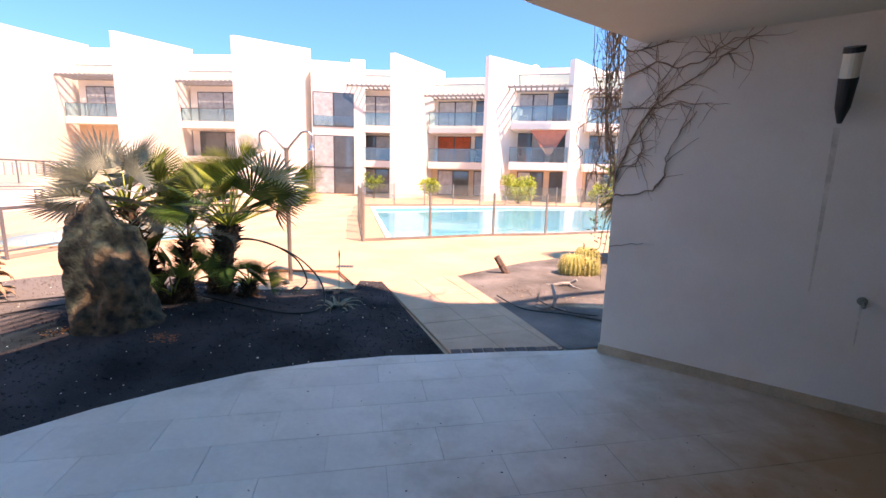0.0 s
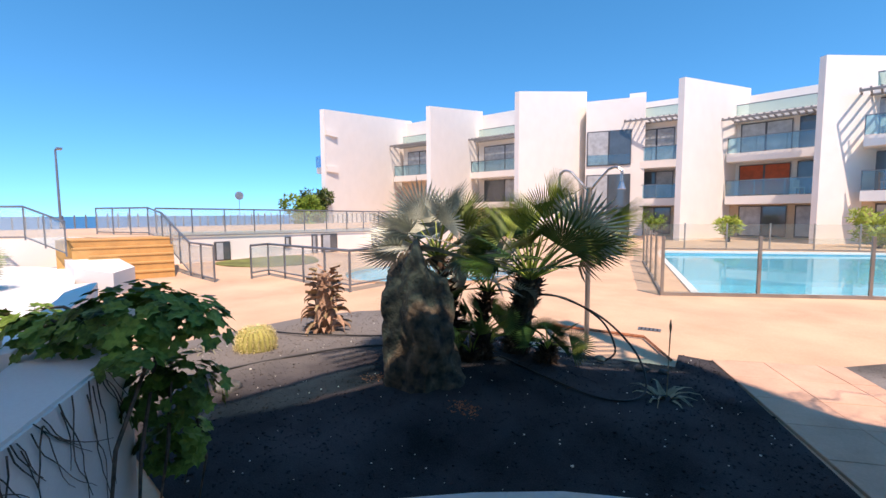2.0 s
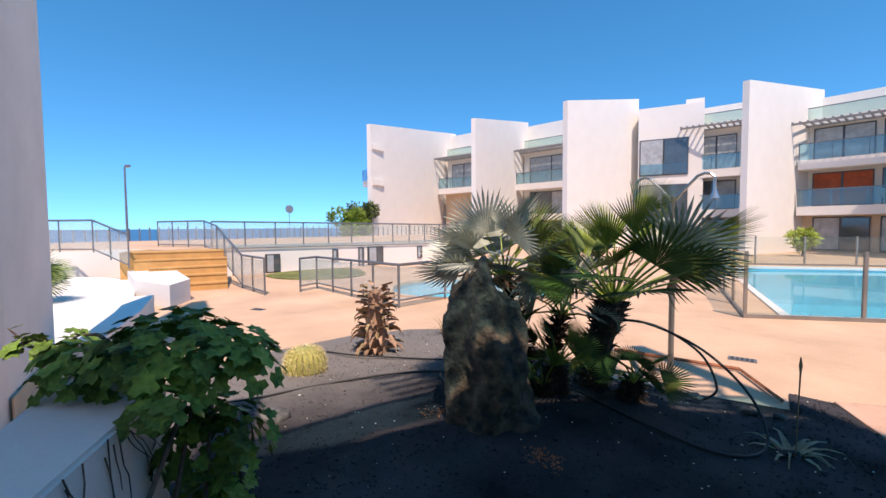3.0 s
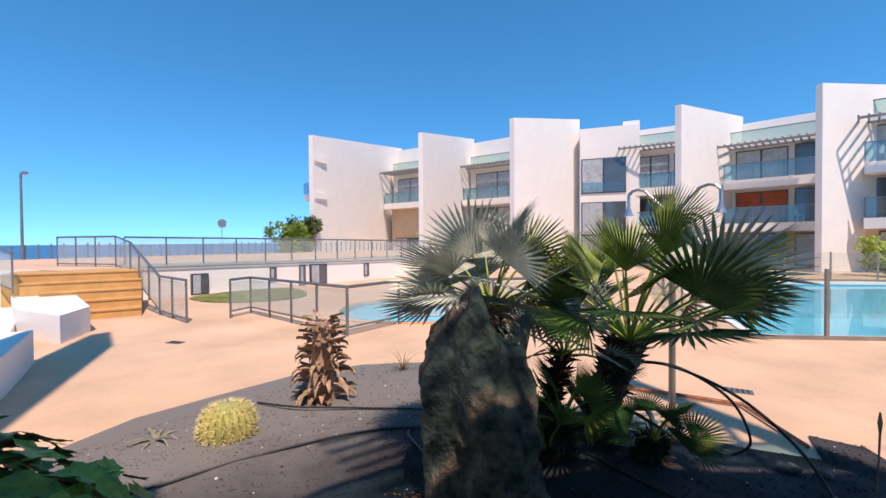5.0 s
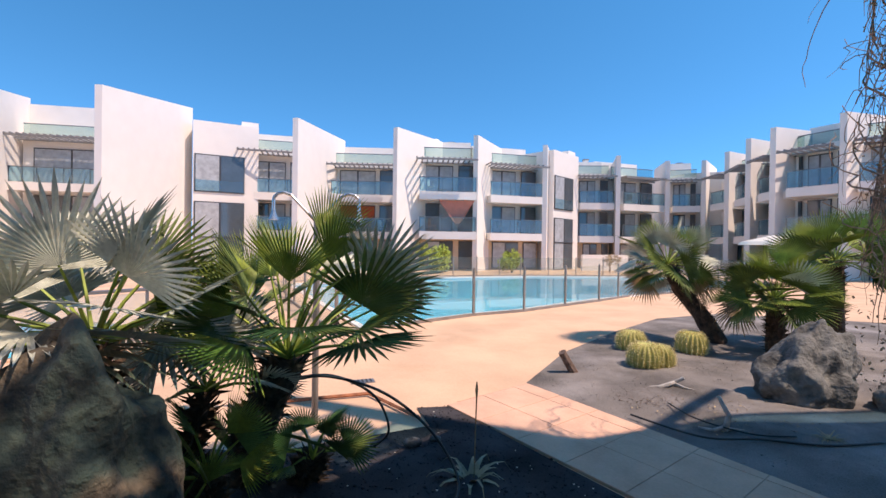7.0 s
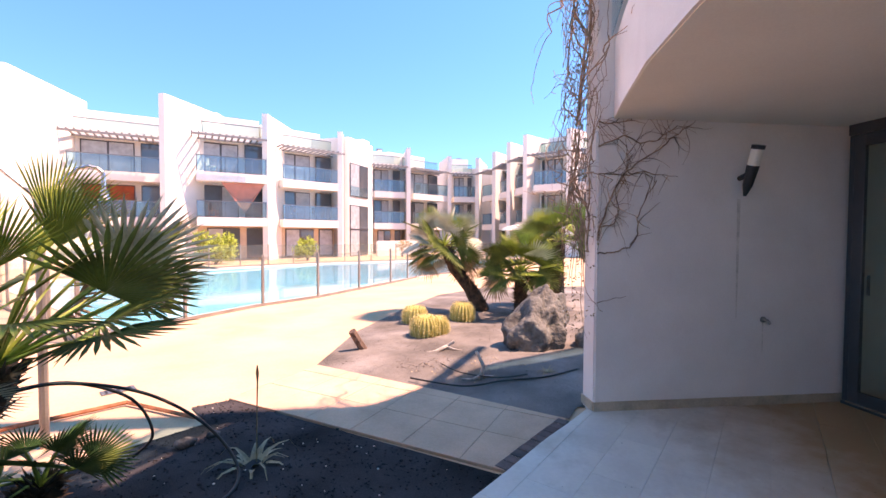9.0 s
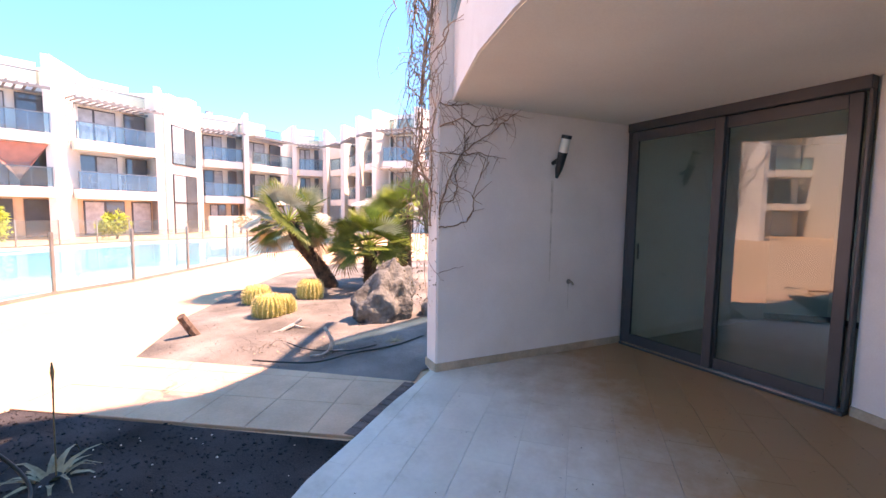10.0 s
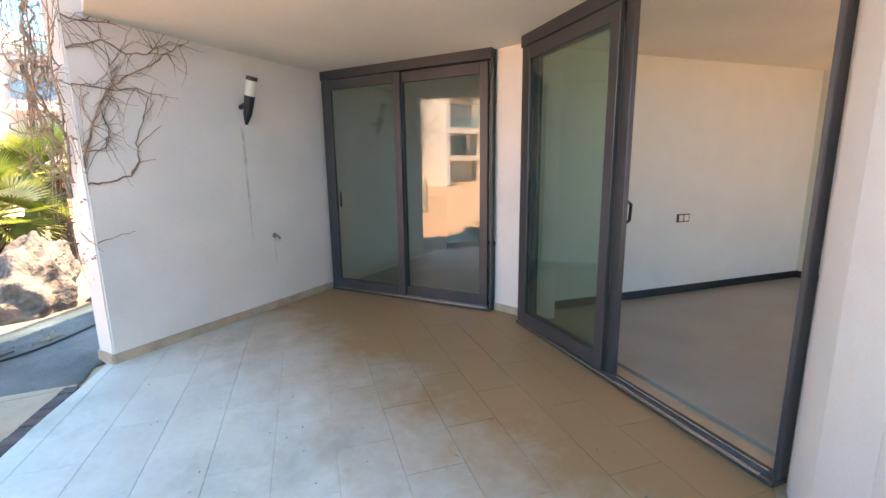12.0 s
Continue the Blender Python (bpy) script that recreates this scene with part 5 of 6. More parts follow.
# ---- ivy on the low wall ----
ivy_mesh = []
for v in range(3):
    bm = bmesh.new()
    outline = [(0, 0), (-0.30, -0.22), (-0.62, 0.02), (-0.42, 0.38), (-0.52, 0.62), (-0.2, 0.66), (0, 1.05), (0.2, 0.66), (0.52, 0.62), (0.42, 0.38), (0.62, 0.02), (0.30, -0.22)]
    cen = bm.verts.new((0, 0.28, -0.06))
    ring = [bm.verts.new((x * (1 + 0.1 * v * math.sin(i)), y, 0.05 * math.sin(i * 1.7 + v))) for i, (x, y) in enumerate(outline)]
    for i in range(len(ring)):
        bm.faces.new((cen, ring[(i + 1) % len(ring)], ring[i]))
    me = bpy.data.meshes.new("leaf")
    bm.to_mesh(me)
    bm.free()
    me.materials.append(M["ivy"])
    ivy_mesh.append(me)
ivy = thing("ivy", "dark green ivy tumbling over the end of the low garden wall", "ivy", (-2.80, 1.30, 0.86))
ri = random.Random(21)
IVY_C = [((0.0, 0.0, 0.05), 0.35, 200), ((0.12, 0.12, 0.04), 0.28, 120), ((0.10, 0.10, -0.22), 0.26, 120), ((0.04, 0.12, -0.50), 0.18, 80), ((-0.30, -0.10, 0.02), 0.20, 60), ((0.35, -0.10, 0.0), 0.12, 20), ((-0.55, -0.28, 0.02), 0.16, 34), ((-0.12, -0.24, 0.02), 0.22, 60), ((-0.80, -0.42, 0.03), 0.12, 16)]
for (cx, cy, cz), r, cnt in IVY_C:
    for i in range(cnt):
        d = Vector((ri.gauss(0, 1), ri.gauss(0, 1), abs(ri.gauss(0, 0.8)) if cz > -0.1 else ri.gauss(0, 0.9))).normalized()
        p = Vector((cx, cy, cz)) + Vector((d.x * r, d.y * r * 0.8, d.z * r * 0.62)) * ri.uniform(0.75, 1.08)
        m = Matrix.Translation(p) @ (d + Vector((0, 0, 0.5)) + Vector((ri.uniform(-.4, .4), ri.uniform(-.4, .4), 0))).to_track_quat("Z", "Y").to_matrix().to_4x4() @ Matrix.Rotation(ri.uniform(0, 6.28), 4, "Z") @ Matrix.Scale(ri.uniform(0.045, 0.078), 4)
        share("leaf", ivy_mesh[ri.randrange(3)], ivy, m)
low_d = (V(-0.71, 0.08) - V(-2.52, 1.12)).normalized()
for i in range(26):
    u, z = ri.uniform(0.0, 0.75), ri.uniform(-0.05, 0.0)
    du, dz = ri.uniform(-1.2, 0.3), -1.0
    pts = []
    for k in range(ri.randint(4, 12)):
        q = V(-2.52, 1.12) + low_d * u + V(-low_d.y, low_d.x) * 0.007
        pts.append((q.x + 2.80, q.y - 1.30, z))
        du += ri.uniform(-0.5, 0.5)
        l = math.hypot(du, dz)
        u += du / l * 0.05
        z += dz / l * 0.055
    part("vine", tube(pts, [0.0024 * (1 - 0.6 * k / len(pts)) for k in range(len(pts))], 4, cap=False), "stem", ivy, "bare brown vine")
for pts in (((-0.1, -0.1, 0.05), (-0.5, -0.25, 0.07), (-0.85, -0.42, 0.04), (-1.1, -0.5, 0.10)), ((0, -0.1, 0.08), (-0.4, -0.2, 0.14), (-0.7, -0.28, 0.10)), ((0.1, 0.1, -0.1), (0.28, 0.02, -0.4), (0.22, -0.02, -0.75)), ((0.2, 0.0, 0.0), (0.5, -0.20, -0.25), (0.62, -0.28, -0.7)), ((0.1, 0.05, 0.0), (0.38, -0.10, -0.35), (0.45, -0.15, -0.8)), ((0, 0.2, -0.3), (0.12, 0.22, -0.6), (0.05, 0.2, -0.85)), ((-0.1, 0.2, -0.3), (-0.1, 0.22, -0.6), (-0.15, 0.2, -0.85))):
    part("vine", tube(pts, [0.008] * (len(pts) - 1) + [0.003], 5), "stem", ivy, "bare brown vine")
    for i in range(7):
        f = ri.random() * (len(pts) - 1)
        k = int(f)
        p = Vector(pts[k]).lerp(Vector(pts[k + 1]), f - k)
        if pts[-1][2] > -0.1:
            share("leaf", ivy_mesh[i % 3], ivy, Matrix.Translation(p + Vector((0, 0, 0.02))) @ Matrix.Rotation(ri.uniform(0, 6), 4, "Z") @ Matrix.Rotation(ri.uniform(-0.6, 0.6), 4, "X") @ Matrix.Scale(0.05, 4))

# ---- dry creeper on the wall end ----
cre = thing("dry_creeper", "leafless brown creeper climbing the wall end and party wall", "climbing plant", (1.18, 3.66, 0))
rc = random.Random(8)


def creep(start, direction, n, step, r, wob, surface, bias=(0, 0)):
    """A wandering stem in a wall's plane (u along it, z up), a little off it."""
    u, z = start
    du, dz = direction
    pts = []
    for i in range(n):
        pts.append(surface(u, z))
        du += rc.uniform(-wob, wob) + bias[0]
        dz += rc.uniform(-wob, wob) + bias[1]
        l = math.hypot(du, dz)
        du, dz = du / l, dz / l
        u += du * step
        z += dz * step
    part("vine", tube(pts, [r * (1 - 0.75 * i / n) for i in range(n)], 4, cap=False), "twig", cre)
    return pts


on_party = lambda u, z: tuple(fin_dir * max(0.01, u) - fin_n * 0.012) + (min(z, 2.40),)
on_end = lambda u, z: tuple(fin_n * (0.13 + u) - fin_dir * (0.03 + 0.12 * abs(math.sin(z * 2.3 + u * 9)) * (1 if z > 1.6 else 0.3))) + (z,)


def traced(pts, r):
    """A stem along the party wall through places along and up it, with a small natural wobble."""
    out = []
    for (u0, z0), (u1, z1) in zip(pts, pts[1:]):
        for k in range(4):
            f = k / 4
            out.append((u0 + (u1 - u0) * f + rc.uniform(-0.008, 0.008), z0 + (z1 - z0) * f + rc.uniform(-0.008, 0.008)))
    out.append(pts[-1])
    part("vine", tube([on_party(u, z) for u, z in out], [0.78 * r * (1 - 0.6 * i / len(out)) for i in range(len(out))], 5, cap=False), "twig", cre)
    return out


main = traced([(0.0, 1.40), (0.08, 1.68), (0.22, 1.94), (0.36, 2.05), (0.52, 2.15), (0.65, 2.26), (0.80, 2.36)], 0.010)
main += traced([(0.0, 2.16), (0.22, 2.26), (0.37, 2.2), (0.51, 2.23), (0.68, 2.35)], 0.009)
main += traced([(0.0, 1.95), (0.26, 1.94), (0.4, 1.97), (0.61, 1.94)], 0.006)
main += traced([(0.0, 1.52), (0.14, 1.54), (0.19, 1.66), (0.15, 1.83), (0.25, 1.98), (0.25, 2.14)], 0.007)
main += traced([(0.0, 2.36), (0.1, 2.35), (0.32, 2.38)], 0.008)
traced([(0.0, 1.30), (0.09, 1.3), (0.28, 1.35), (0.35, 1.46), (0.35, 1.58), (0.41, 1.74), (0.51, 1.9)], 0.009)
traced([(0.28, 1.35), (0.35, 1.44), (0.47, 1.47)], 0.005)
traced([(0.35, 1.56), (0.54, 1.72)], 0.005)
traced([(0.41, 1.74), (0.47, 1.92), (0.40, 1.97)], 0.005)
traced([(0.0, 0.90), (0.09, 0.92), (0.26, 0.95)], 0.005)
for i in range(120):
    u, z = main[rc.randrange(len(main))]
    creep((u, z), (rc.uniform(-0.6, 1), rc.uniform(-0.8, 1)), rc.randint(4, 12), 0.03, 0.0026, 0.35, on_party)
for i in range(34):
    creep((rc.uniform(-0.13, 0.13), rc.uniform(0.9, 3.4)), (rc.uniform(-0.5, 0.5), 1), rc.randint(14, 26), 0.07, rc.uniform(0.005, 0.010), 0.45, on_end)
for i in range(300):
    creep((rc.uniform(-0.16, 0.2), rc.uniform(1.4, 4.2)), (rc.uniform(-1, 1), rc.uniform(-1, 1)), rc.randint(6, 13), 0.045, rc.uniform(0.0025, 0.0045), 0.8, lambda u, z, a=rc.uniform(0.02, 0.22): tuple(fin_n * (0.11 + u) - fin_dir * a) + (z,))
bm = bmesh.new()
for i in range(700):
    p = fin_n * (0.11 + rc.uniform(-0.18, 0.22)) - fin_dir * rc.uniform(0.01, 0.2)
    z = rc.uniform(1.5, 4.3) if i % 4 else rc.uniform(0.6, 1.5)
    c = Vector((p.x, p.y, z))
    a, b = Vector((rc.gauss(0, 1), rc.gauss(0, 1), rc.gauss(0, 1))).normalized() * 0.014, Vector((rc.gauss(0, 1), rc.gauss(0, 1), rc.gauss(0, 1))).normalized() * 0.009
    bm.faces.new([bm.verts.new(c + v) for v in (-a, b, a, -b)])
part("withered_leaf_litter", bm, "dry_leaf", cre, "curled dry leaf remains", kind="stuff")
for i in range(6):
    creep((rc.uniform(-0.1, 0.1), rc.uniform(1.4, 1.9)), (rc.uniform(-0.3, 0.3), -1), rc.randint(8, 14), 0.08, 0.006, 0.35, on_end)

# ---- lamp, tap on the party wall ----
q = V(*FIN_A) + fin_dir * 1.255
t = thing("wall_lamp", "torch-shaped wall lamp with a black cone and a white glass cylinder", "wall lamp", (q.x, q.y, 1.98))
o = -fin_n
part("bracket", tube([(0, 0, -0.05), (o.x * 0.07, o.y * 0.07, -0.03)], 0.022, 8), "black", t)
L0, L1 = Vector((o.x * 0.06, o.y * 0.06, -0.20)), Vector((o.x * 0.14, o.y * 0.14, 0.04))
part("cone", tube([tuple(L0), tuple(L0.lerp(L1, 0.35)), tuple(L1)], [0.012, 0.036, 0.046], 16), "black", t, "glossy black cone")
L2 = L1 + (L1 - L0).normalized() * 0.13
part("shade", tube([tuple(L1), tuple(L2)], 0.043, 16), "plastic", t, "white glass cylinder")
part("cap", tube([tuple(L2), tuple(L2 + (L1 - L0).normalized() * 0.03)], 0.048, 16), "black", t, "black cap")
q = V(*FIN_A) + fin_dir * 1.505
t = thing("outdoor_tap", "small brass outdoor tap stub on the wall", "tap", (q.x, q.y, 0.735))
part("pipe", tube([(0, 0, 0), (o.x * 0.05, o.y * 0.05, 0)], 0.012, 8), "bronze", t)
part("spout", tube([(o.x * 0.05, o.y * 0.05, 0), (o.x * 0.075, o.y * 0.075, -0.025)], 0.010, 8), "bronze", t)
part("flange", tube([(0, 0, 0), (o.x * 0.008, o.y * 0.008, 0)], 0.026, 12), "bronze", t)

# ---- far plants ----
def bush(name, at, size, label, leaf_n, seed, mat="tree", leaf=0.16, trunk=0.5):
    rng = random.Random(seed)
    t = thing(name, label, "shrub" if size < 1.6 else "tree", at)
    part("trunk", tube([(0, 0, -0.2), (0.05, 0.0, trunk * 0.6), (0.0, 0.05, trunk)], [0.09 * size, 0.07 * size, 0.05 * size], 7), "trunk", t)
    bm = bmesh.new()
    clumps = [Vector((rng.uniform(-0.55, 0.55), rng.uniform(-0.5, 0.5), rng.uniform(0.1, 0.9))) * size for _ in range(14)]
    for c in clumps:
        part_r = size * rng.uniform(0.22, 0.4)
        for i in range(leaf_n // 14):
            d = Vector((rng.gauss(0, 1), rng.gauss(0, 1), rng.gauss(0, 0.8))).normalized()
            p = c + d * part_r * rng.uniform(0.5, 1.1) + Vector((0, 0, trunk))
            a, b = d.orthogonal().normalized() * leaf * rng.uniform(0.5, 1), d * leaf * rng.uniform(0.4, 1.2)
            b = (b + Vector((rng.uniform(-1, 1), rng.uniform(-1, 1), rng.uniform(-0.6, 1))) * leaf).normalized() * leaf
            bm.faces.new([bm.verts.new(p + v) for v in (-a * 0.4, b * 0.5 - a * 0.1, b, a * 0.4)])
    part("crown", bm, mat, t, "loose yellow-green crown", kind="stuff")
    return t


bush("tree", (-27.4, 17.0, 0.0), 1.9, "spreading yellow-green tree beside the end of the building", 3200, 3, leaf=0.3, trunk=0.6)
bush("tree", (-29.8, 19.2, 0.3), 1.5, "darker green tree by the end wall", 1600, 4, "green_leaf", leaf=0.3, trunk=1.3)
bush("shrub", (1.3, 28.0, -0.2), 1.35, "bright yellow-green shrub in front of the ground floor", 1800, 5, "shrub_leaf", leaf=0.2, trunk=0.3)
bush("shrub", (-4.6, 29.6, -0.2), 1.0, "green shrub by the ground floor windows", 1000, 6, "shrub_leaf", leaf=0.2, trunk=0.3)
bush("shrub", (6.7, 29.3, -0.2), 1.0, "light green shrub by the ground floor windows", 1200, 7, "shrub_leaf", leaf=0.2, trunk=0.3)
bush("shrub", (-8.2, 28.4, -0.2), 0.8, "small round shrub on a short stem", 500, 8, leaf=0.16, trunk=0.7)
bush("shrub", (14.2, 30.3, -0.2), 0.8, "small pinkish shrub by the wall", 400, 9, "dry_leaf", leaf=0.16, trunk=0.5)
tagged(part("garden_wall", wall((13.0, 32.0), (17.0, 32.6), 0, 0.2, -0.6, 1.0), "white"), "low white garden wall of a ground-floor flat", "wall", kind="structure")
t = thing("parasol", "white garden parasol beyond the palms", "parasol", (16.0, 19.2, -0.1))
part("pole", tube([(0, 0, 0), (0, 0, 2.2)], 0.025), "bronze", t)
part("canopy", tube([(0, 0, 1.85), (0, 0, 2.0), (0, 0, 2.3)], [1.35, 1.2, 0.05], 8), "plastic", t)

for k, (dx, z0, z1, w) in enumerate(((1.255, 0.75, 1.76, 0.016), (1.505, 0.45, 0.72, 0.008))):
    c = V(*FIN_A) + fin_dir * dx - fin_n * 0.0016
    bm = bmesh.new()
    vs = [bm.verts.new((*(c + fin_dir * s * ww), z)) for z, ww in ((z0, w * 0.3), (z0 + (z1 - z0) * 0.5, w * 0.7), (z1, w)) for s in (-1, 1)]
    bm.faces.new((vs[0], vs[1], vs[3], vs[2]))
    bm.faces.new((vs[2], vs[3], vs[5], vs[4]))
    tagged(part("stain", bm, "stain"), "faint brown rain streak on the party wall", "stain")
for (x, y, a) in ((-2.07, 6.50, 0.2), (-9.08, 3.85, 0.4)):
    t = thing("drain_grate", "small grey metal drain grate in the deck", "drain", (x, y, ground_z(x, y)))
    t.rotation_euler = (0, 0, a)
    part("grate", box(0, 0, 0.004, 0.26, 0.13, 0.012), "railmetal", t)
    for i in range(5):
        part("slot", box(-0.09 + 0.045 * i, 0, 0.0115, 0.018, 0.10, 0.004), "black", t)


def chair(name, at, turn, mat, label):
    t = thing(name, label, "chair", at, group="balcony chairs")
    t.rotation_euler = (0, 0, turn)
    part("seat", box(0, 0, 0.43, 0.46, 0.44, 0.04), mat, t)
    part("backrest", box(0, 0.21, 0.68, 0.46, 0.04, 0.44), mat, t)
    for sx in (-0.2, 0.2):
        for sy in (-0.18, 0.18):
            part("leg", box(sx, sy, 0.21, 0.035, 0.035, 0.42), mat, t)
    return t


for k, u, w, z, mat, lab in ((4, 0.9, 0.6, Z1, "orange", "small orange plastic chair on a balcony"), (5, 1.0, 0.7, Z1, "railmetal", "grey metal chair on a balcony"), (5, 2.6, 0.6, Z1, "railmetal", "grey metal chair on a balcony"), (3, 3.6, 0.8, Z1, "plastic", "white plastic chair on a balcony"), (4, 0.8, 0.7, Z2, "plastic", "white plastic chair on an upper balcony"), (7, 1.2, 0.7, Z2, "railmetal", "grey metal chair on an upper balcony"), (6, 1.0, 0.6, Z2, "railmetal", "grey metal chair on an upper balcony")):
    m_, a_, d_, n_, L_ = mods[k]
    q = a_ + d_ * u + n_ * w
    chair("balcony_chair", (q.x, q.y, z), math.atan2(d_.y, d_.x) + 0.3 * k, mat, lab)

def scatter(name, cx, cy, r, count, size, mat, label, seed):
    """Small flat chips strewn round a point."""
    rng = random.Random(seed)
    vs, fs = [], []
    for i in range(count):
        a, d = rng.uniform(0, 6.283), r * math.sqrt(rng.random()) * rng.uniform(0.5, 1)
        x, y = cx + d * math.cos(a), cy + d * math.sin(a) * 0.7
        s, t = size * rng.uniform(0.5, 1.4), rng.uniform(0, 3.14)
        z = ground_z(x, y) + 0.04 + mound(x, y) + 0.02 * rng.random()
        k = len(vs)
        vs += [(x + s * math.cos(t), y + s * math.sin(t), z), (x - s * 0.5 * math.sin(t), y + s * 0.5 * math.cos(t), z + s * 0.4), (x - s * math.cos(t), y - s * math.sin(t), z), (x + s * 0.5 * math.sin(t), y - s * 0.5 * math.cos(t), z + s * 0.2)]
        fs.append((k, k + 1, k + 2, k + 3))
    me = bpy.data.meshes.new(name)
    me.from_pydata(vs, [], fs)
    me.materials.append(M[mat])
    return tagged(new(name, me), label, "gravel", kind="stuff")


scatter("rust_soil", -2.27, 3.02, 0.16, 260, 0.012, "rust", "patch of rust-coloured soil on the black grit", 1)
scatter("rust_soil", -3.25, 3.05, 0.20, 260, 0.012, "rust", "patch of rust-coloured soil on the black grit", 2)
scatter("orange_chip", 0.70, 5.59, 0.42, 260, 0.010, "log", "orange-brown chips strewn on the grey grit", 3)
scatter("dead_leaf", 1.04, 5.08, 0.9, 120, 0.014, "dry_leaf", "dry leaf bits strewn on the grey grit", 4)
for (x, y, s) in ((-1.64, 4.78, 0.07), (-1.47, 4.84, 0.05), (-2.00, 4.75, 0.06), (-4.07, 2.17, 0.13), (-2.29, 5.04, 0.05)):
    rock("stone", (x, y, 0.03 + mound(x, y)), (s, s * 0.8, s * 0.5), "small grey stone lying on the grit", "greyrock", x * 3, cuts=2)

# dry flecks of dirt on the terrace
rng = random.Random(31)
vs, fs = [], []
for i in range(340):
    if i < 230:
        x, y = rng.gauss(1.7, 0.7), rng.gauss(1.2, 0.55)
    else:
        x, y = rng.uniform(-1.0, 2.4), rng.uniform(0.2, 3.2)
    if not inside(x, y, TERRACE) or not inside(x + 0.03, y - 0.03, TERRACE):
        continue
    s, a = rng.uniform(0.002, 0.009), rng.uniform(0, 3.14)
    k = len(vs)
    vs += [(x + s * math.cos(a), y + s * math.sin(a), 0.0015), (x - s * 0.5 * math.sin(a), y + s * 0.5 * math.cos(a), 0.004), (x - s * math.cos(a), y - s * math.sin(a), 0.0015), (x + s * 0.5 * math.sin(a), y - s * 0.5 * math.cos(a), 0.002)]
    fs.append((k, k + 1, k + 2, k + 3))
me = bpy.data.meshes.new("dirt_fleck")
me.from_pydata(vs, [], fs)
me.materials.append(M["stem"])
tagged(new("dirt_fleck", me), "small dark dirt flecks and leaf bits on the tiles", "dirt", kind="stuff")

# ---- tiles of the terrace, path slabs, edging bricks ----
def clip_poly(poly, rect):
    """Keeps the part of a convex piece that lies inside a convex-ish outline side by side."""
    out = rect
    k = len(poly)
    for i in range(k):
        (ax, ay), (bx, by) = poly[i], poly[(i + 1) % k]
        res = []
        for j in range(len(out)):
            p, q = out[j], out[(j + 1) % len(out)]
            sp = (bx - ax) * (p[1] - ay) - (by - ay) * (p[0] - ax)
            sq = (bx - ax) * (q[1] - ay) - (by - ay) * (q[0] - ax)
            if sp >= 0:
                res.append(p)
            if (sp >= 0) != (sq >= 0):
                f = sp / (sp - sq)
                res.append((p[0] + (q[0] - p[0]) * f, p[1] + (q[1] - p[1]) * f))
        out = res
        if len(out) < 3:
            return []
    return out


def piece(name, poly, z0, z1, mat, parent, chamfer=0.003):
    c = V(sum(p[0] for p in poly) / len(poly), sum(p[1] for p in poly) / len(poly))
    bm = bmesh.new()
    low = [bm.verts.new((x, y, z0)) for x, y in poly]
    mid = [bm.verts.new((x, y, z1 - chamfer)) for x, y in poly]
    top = [bm.verts.new((*(V(x, y) + (c - V(x, y)).normalized() * chamfer), z1)) for x, y in poly]
    k = len(poly)
    bm.faces.new(top)
    for i in range(k):
        bm.faces.new((low[i], low[(i + 1) % k], mid[(i + 1) % k], mid[i]))
        bm.faces.new((mid[i], mid[(i + 1) % k], top[(i + 1) % k], top[i]))
    bmesh.ops.recalc_face_normals(bm, faces=bm.faces[:])
    return part(name, bm, mat, parent)


def ccw(poly):
    a = sum(p[0] * q[1] - q[0] * p[1] for p, q in zip(poly, poly[1:] + poly[:1]))
    return poly if a > 0 else poly[::-1]


tu, tv = V(0.949, 0.315), V(-0.315, 0.949)
origin = V(0.84, 1.70)
TW, TL = 0.292, 0.590
rt = random.Random(2)
ccw_terrace = ccw(TERRACE)
for i in range(-14, 15):
    for j in range(-9, 10):
        off = TL / 2 if i % 2 else 0.0
        c = origin + tv * TW * i + tu * (TL * j + off)
        g = 0.0009
        rect = [c + tu * g + tv * g, c + tu * (TL - g) + tv * g, c + tu * (TL - g) + tv * (TW - g), c + tu * g + tv * (TW - g)]
        rect = [tuple(p) for p in rect]
        n_in = sum(inside(x, y, TERRACE) for x, y in rect)
        z = 0.0 + rt.uniform(-0.0006, 0.0006)
        if n_in == 4:
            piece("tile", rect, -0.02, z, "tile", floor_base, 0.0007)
        elif n_in > 0 or inside(*(sum(p[0] for p in rect) / 4, sum(p[1] for p in rect) / 4), TERRACE):
            bm = bmesh.new()
            bm.faces.new([bm.verts.new((x, y, z)) for x, y in rect])
            for (ax, ay), (bx, by) in zip(ccw_terrace, ccw_terrace[1:] + ccw_terrace[:1]):
                m, r = ((ax + bx) / 2, (ay + by) / 2), math.hypot(bx - ax, by - ay) / 2 + 0.5
                bmesh.ops.bisect_plane(bm, geom=bm.verts[:] + bm.edges[:] + bm.faces[:], plane_co=(ax, ay, 0), plane_no=(by - ay, ax - bx, 0), dist=1e-5)
            bmesh.ops.delete(bm, geom=[f for f in bm.faces if not inside(f.calc_center_median().x, f.calc_center_median().y, TERRACE)], context="FACES")
            if bm.faces:
                ex = bmesh.ops.extrude_face_region(bm, geom=bm.faces[:])
                bmesh.ops.translate(bm, verts=[v for v in ex["geom"] if isinstance(v, bmesh.types.BMVert)], vec=(0, 0, -0.02))
                bmesh.ops.recalc_face_normals(bm, faces=bm.faces[:])
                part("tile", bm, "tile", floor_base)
            else:
                bm.free()

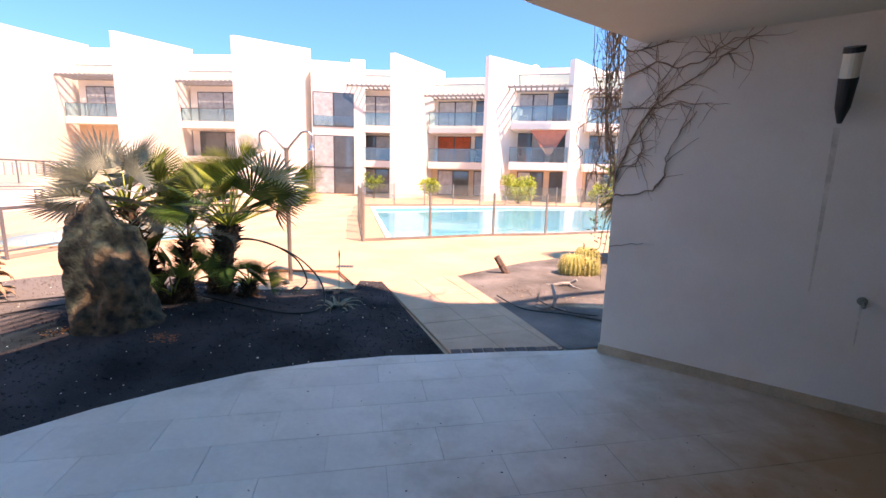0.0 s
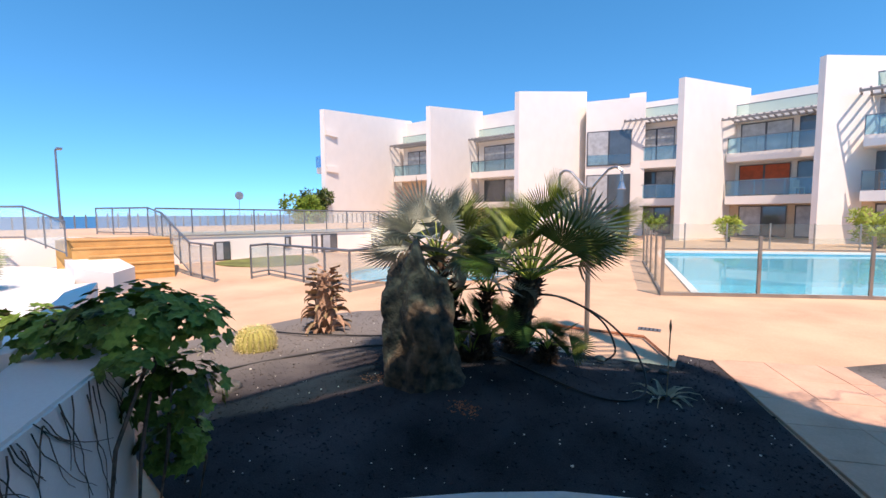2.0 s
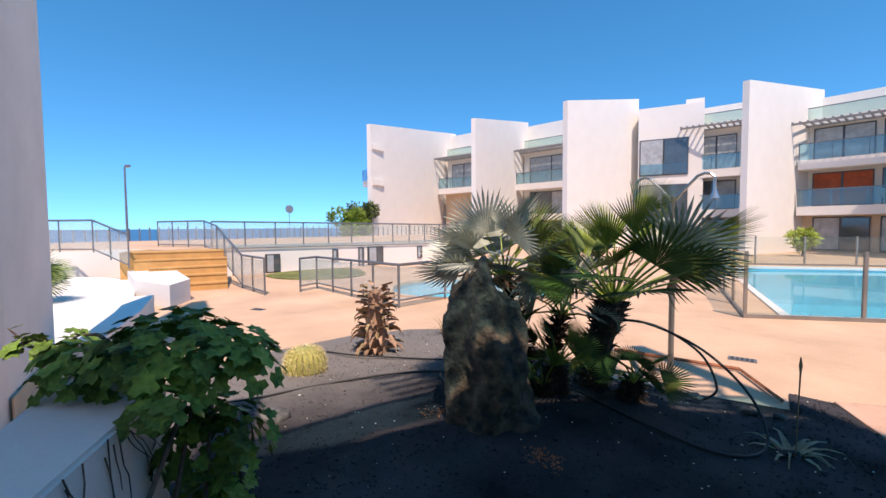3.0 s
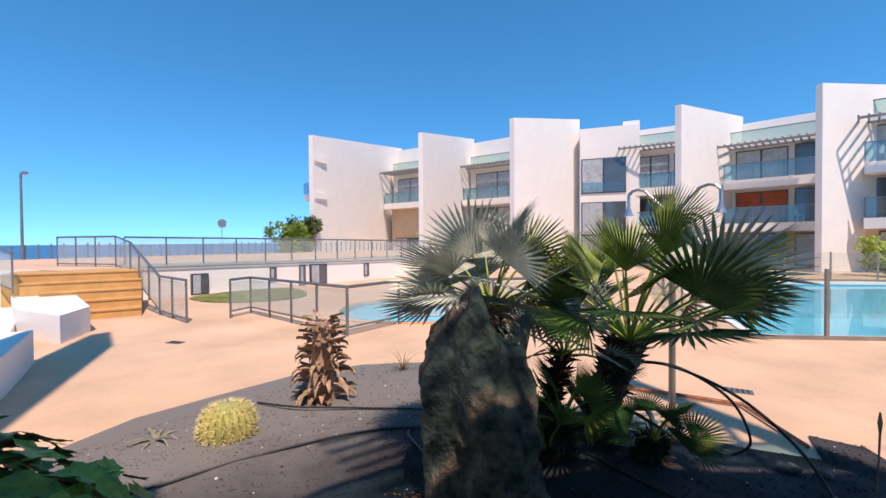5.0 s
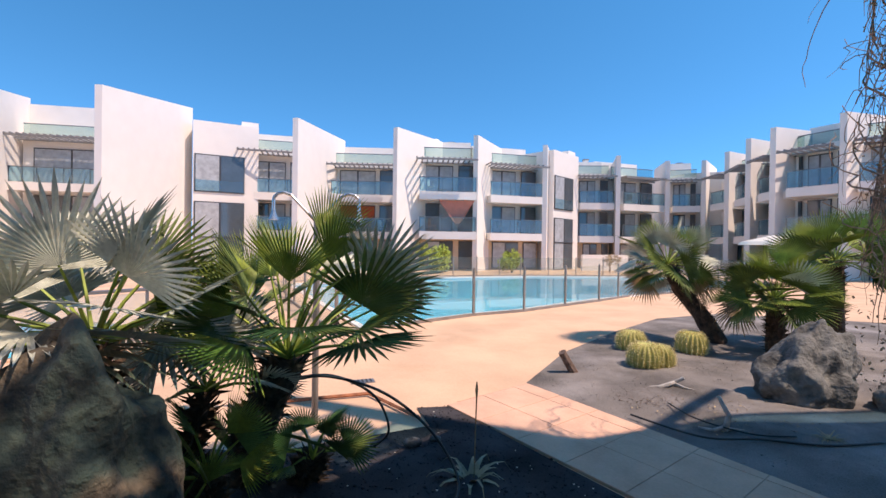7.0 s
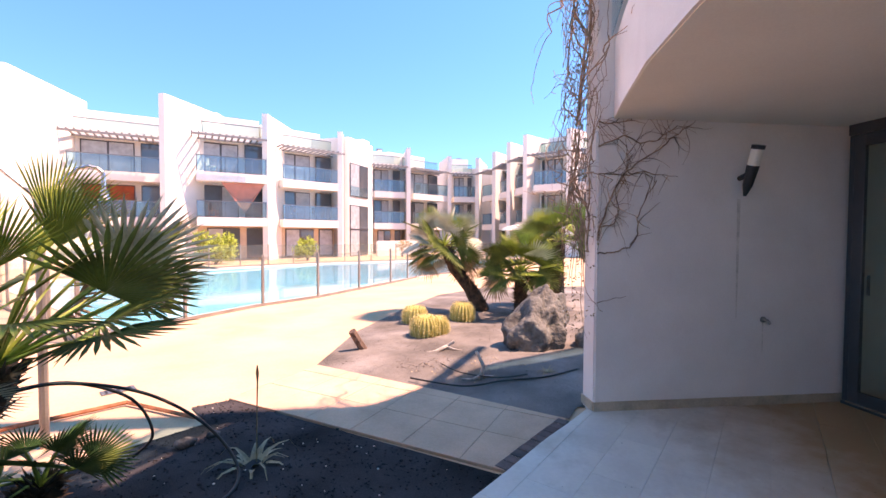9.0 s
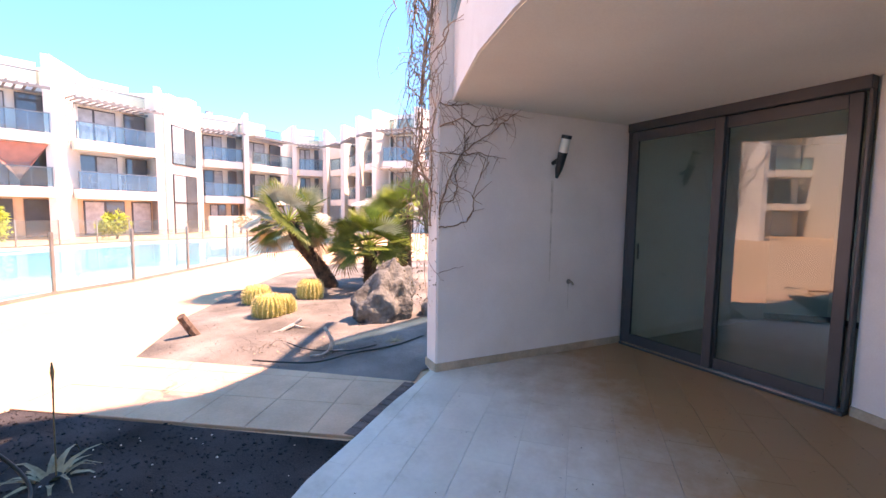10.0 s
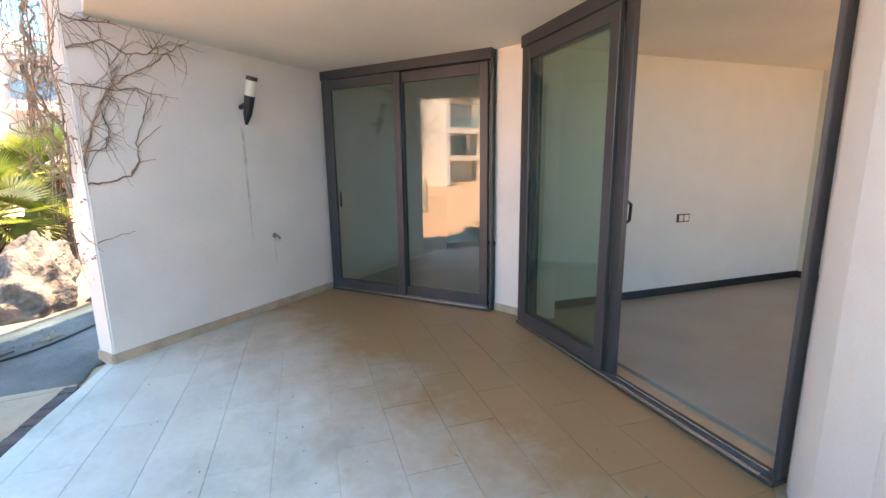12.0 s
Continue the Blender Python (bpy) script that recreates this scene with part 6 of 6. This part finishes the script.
# the path between the beds
PATH_POLY = [(-1.25, 5.66), (-0.02, 3.40), (0.90, 3.70), (0.46, 4.69), (-0.28, 6.22)]
path_base = part("path", prism(PATH_POLY, -0.2, -0.012), "joint")
tagged(path_base, "path of square sandy slabs between the planting beds", "path", kind="structure")
pd = (V(-0.02, 3.40) - V(-1.25, 5.66)).normalized()
pn = V(-pd.y, pd.x)
for i in range(-2, 14):
    for j in range(-1, 5):
        c = V(-1.25, 5.66) + pd * 0.45 * (i - 1) + pn * 0.45 * j
        g = 0.003
        rect = ccw([tuple(c + pd * g + pn * g), tuple(c + pd * (0.45 - g) + pn * g), tuple(c + pd * (0.45 - g) + pn * (0.45 - g)), tuple(c + pd * g + pn * (0.45 - g))])
        cut = clip_poly(ccw(PATH_POLY), rect)
        if len(cut) >= 3:
            piece("slab", cut, -0.05, -0.008 + rt.uniform(-0.0015, 0.0015), "slabstone", path_base, 0.002)
brick_row = part("edging", prism([(-0.02, 3.395), (0.86, 3.645), (0.88, 3.735), (-0.04, 3.48)], -0.2, -0.016), "joint")
tagged(brick_row, "row of dark edging bricks between path and terrace", "edging", kind="structure")
bd = (V(0.86, 3.645) - V(-0.02, 3.395)).normalized()
bn = V(-bd.y, bd.x)
for i in range(10):
    c = V(-0.02, 3.398) + bd * 0.093 * i
    piece("brick", [tuple(c), tuple(c + bd * 0.083), tuple(c + bd * 0.083 + bn * 0.09), tuple(c + bn * 0.09)], -0.05, 0.0 + rt.uniform(-0.003, 0.002), "brick", brick_row, 0.004)

# loose lava pebbles on the grit
peb = []
for v in range(4):
    bm = bmesh.new()
    bmesh.ops.create_icosphere(bm, subdivisions=1, radius=1.0)
    for q in bm.verts:
        q.co *= 1 + 0.35 * noise.noise(q.co * 2 + Vector((v * 3, 0, 0)))
    me = bpy.data.meshes.new("pebble")
    bm.to_mesh(me)
    bm.free()
    peb.append(me)
for nm, poly, cnt, lo, hi, mat, ztop, lab in (("grit", NEAR_BED, 7000, 0.004, 0.009, "picon", 0.05, "loose dark lava grit scattered over the bed"), ("grit", RIGHT_BED, 4500, 0.0025, 0.006, "greypicon", 0.045, "loose grey lava grit scattered over the gravel bed"), ("stone_chip_scatter", NEAR_BED, 240, 0.003, 0.007, "plastic", 0.055, "scattered pale stone chips on the black grit")):
    vs, fs = [], []
    src = [([tuple(v.co) for v in me.vertices], [tuple(f.vertices) for f in me.polygons]) for me in peb]
    made = 0
    while made < cnt:
        x, y = rt.uniform(-5.6, 4.5), rt.uniform(1.5, 8.0)
        if not inside(x, y, poly):
            continue
        made += 1
        s, a, (sv, sf) = rt.uniform(lo, hi) * (1 if rt.random() < 0.95 else 1.7), rt.uniform(0, 6.28), src[rt.randrange(4)]
        b0, ca, sa_ = len(vs), math.cos(a), math.sin(a)
        edge = min(math.hypot(x - cx_, y - cy_) for (px, py), (qx, qy) in zip(poly, poly[1:] + poly[:1]) for cx_, cy_ in [closest(x, y, px, py, qx, qy)])
        k = smoothstep(0, 0.6, edge)
        sw = 0.04 if poly is NEAR_BED else 0.03
        z = ground_z(x, y) + 0.012 + (sw + mound(x, y)) * k + k * 0.035 * noise.noise(Vector((x * 1.3, y * 1.3, 0))) + k * 0.012 * noise.noise(Vector((x * 6, y * 6, 3)))
        vs += [(x + s * (ca * q[0] - sa_ * q[1]), y + s * (sa_ * q[0] + ca * q[1]), z + s * 0.35 + s * 0.6 * q[2]) for q in sv]
        fs += [tuple(b0 + i for i in f) for f in sf]
    me = bpy.data.meshes.new(nm)
    me.from_pydata(vs, [], fs)
    me.materials.append(M[mat])
    tagged(new(nm, me), lab, "gravel", kind="stuff")
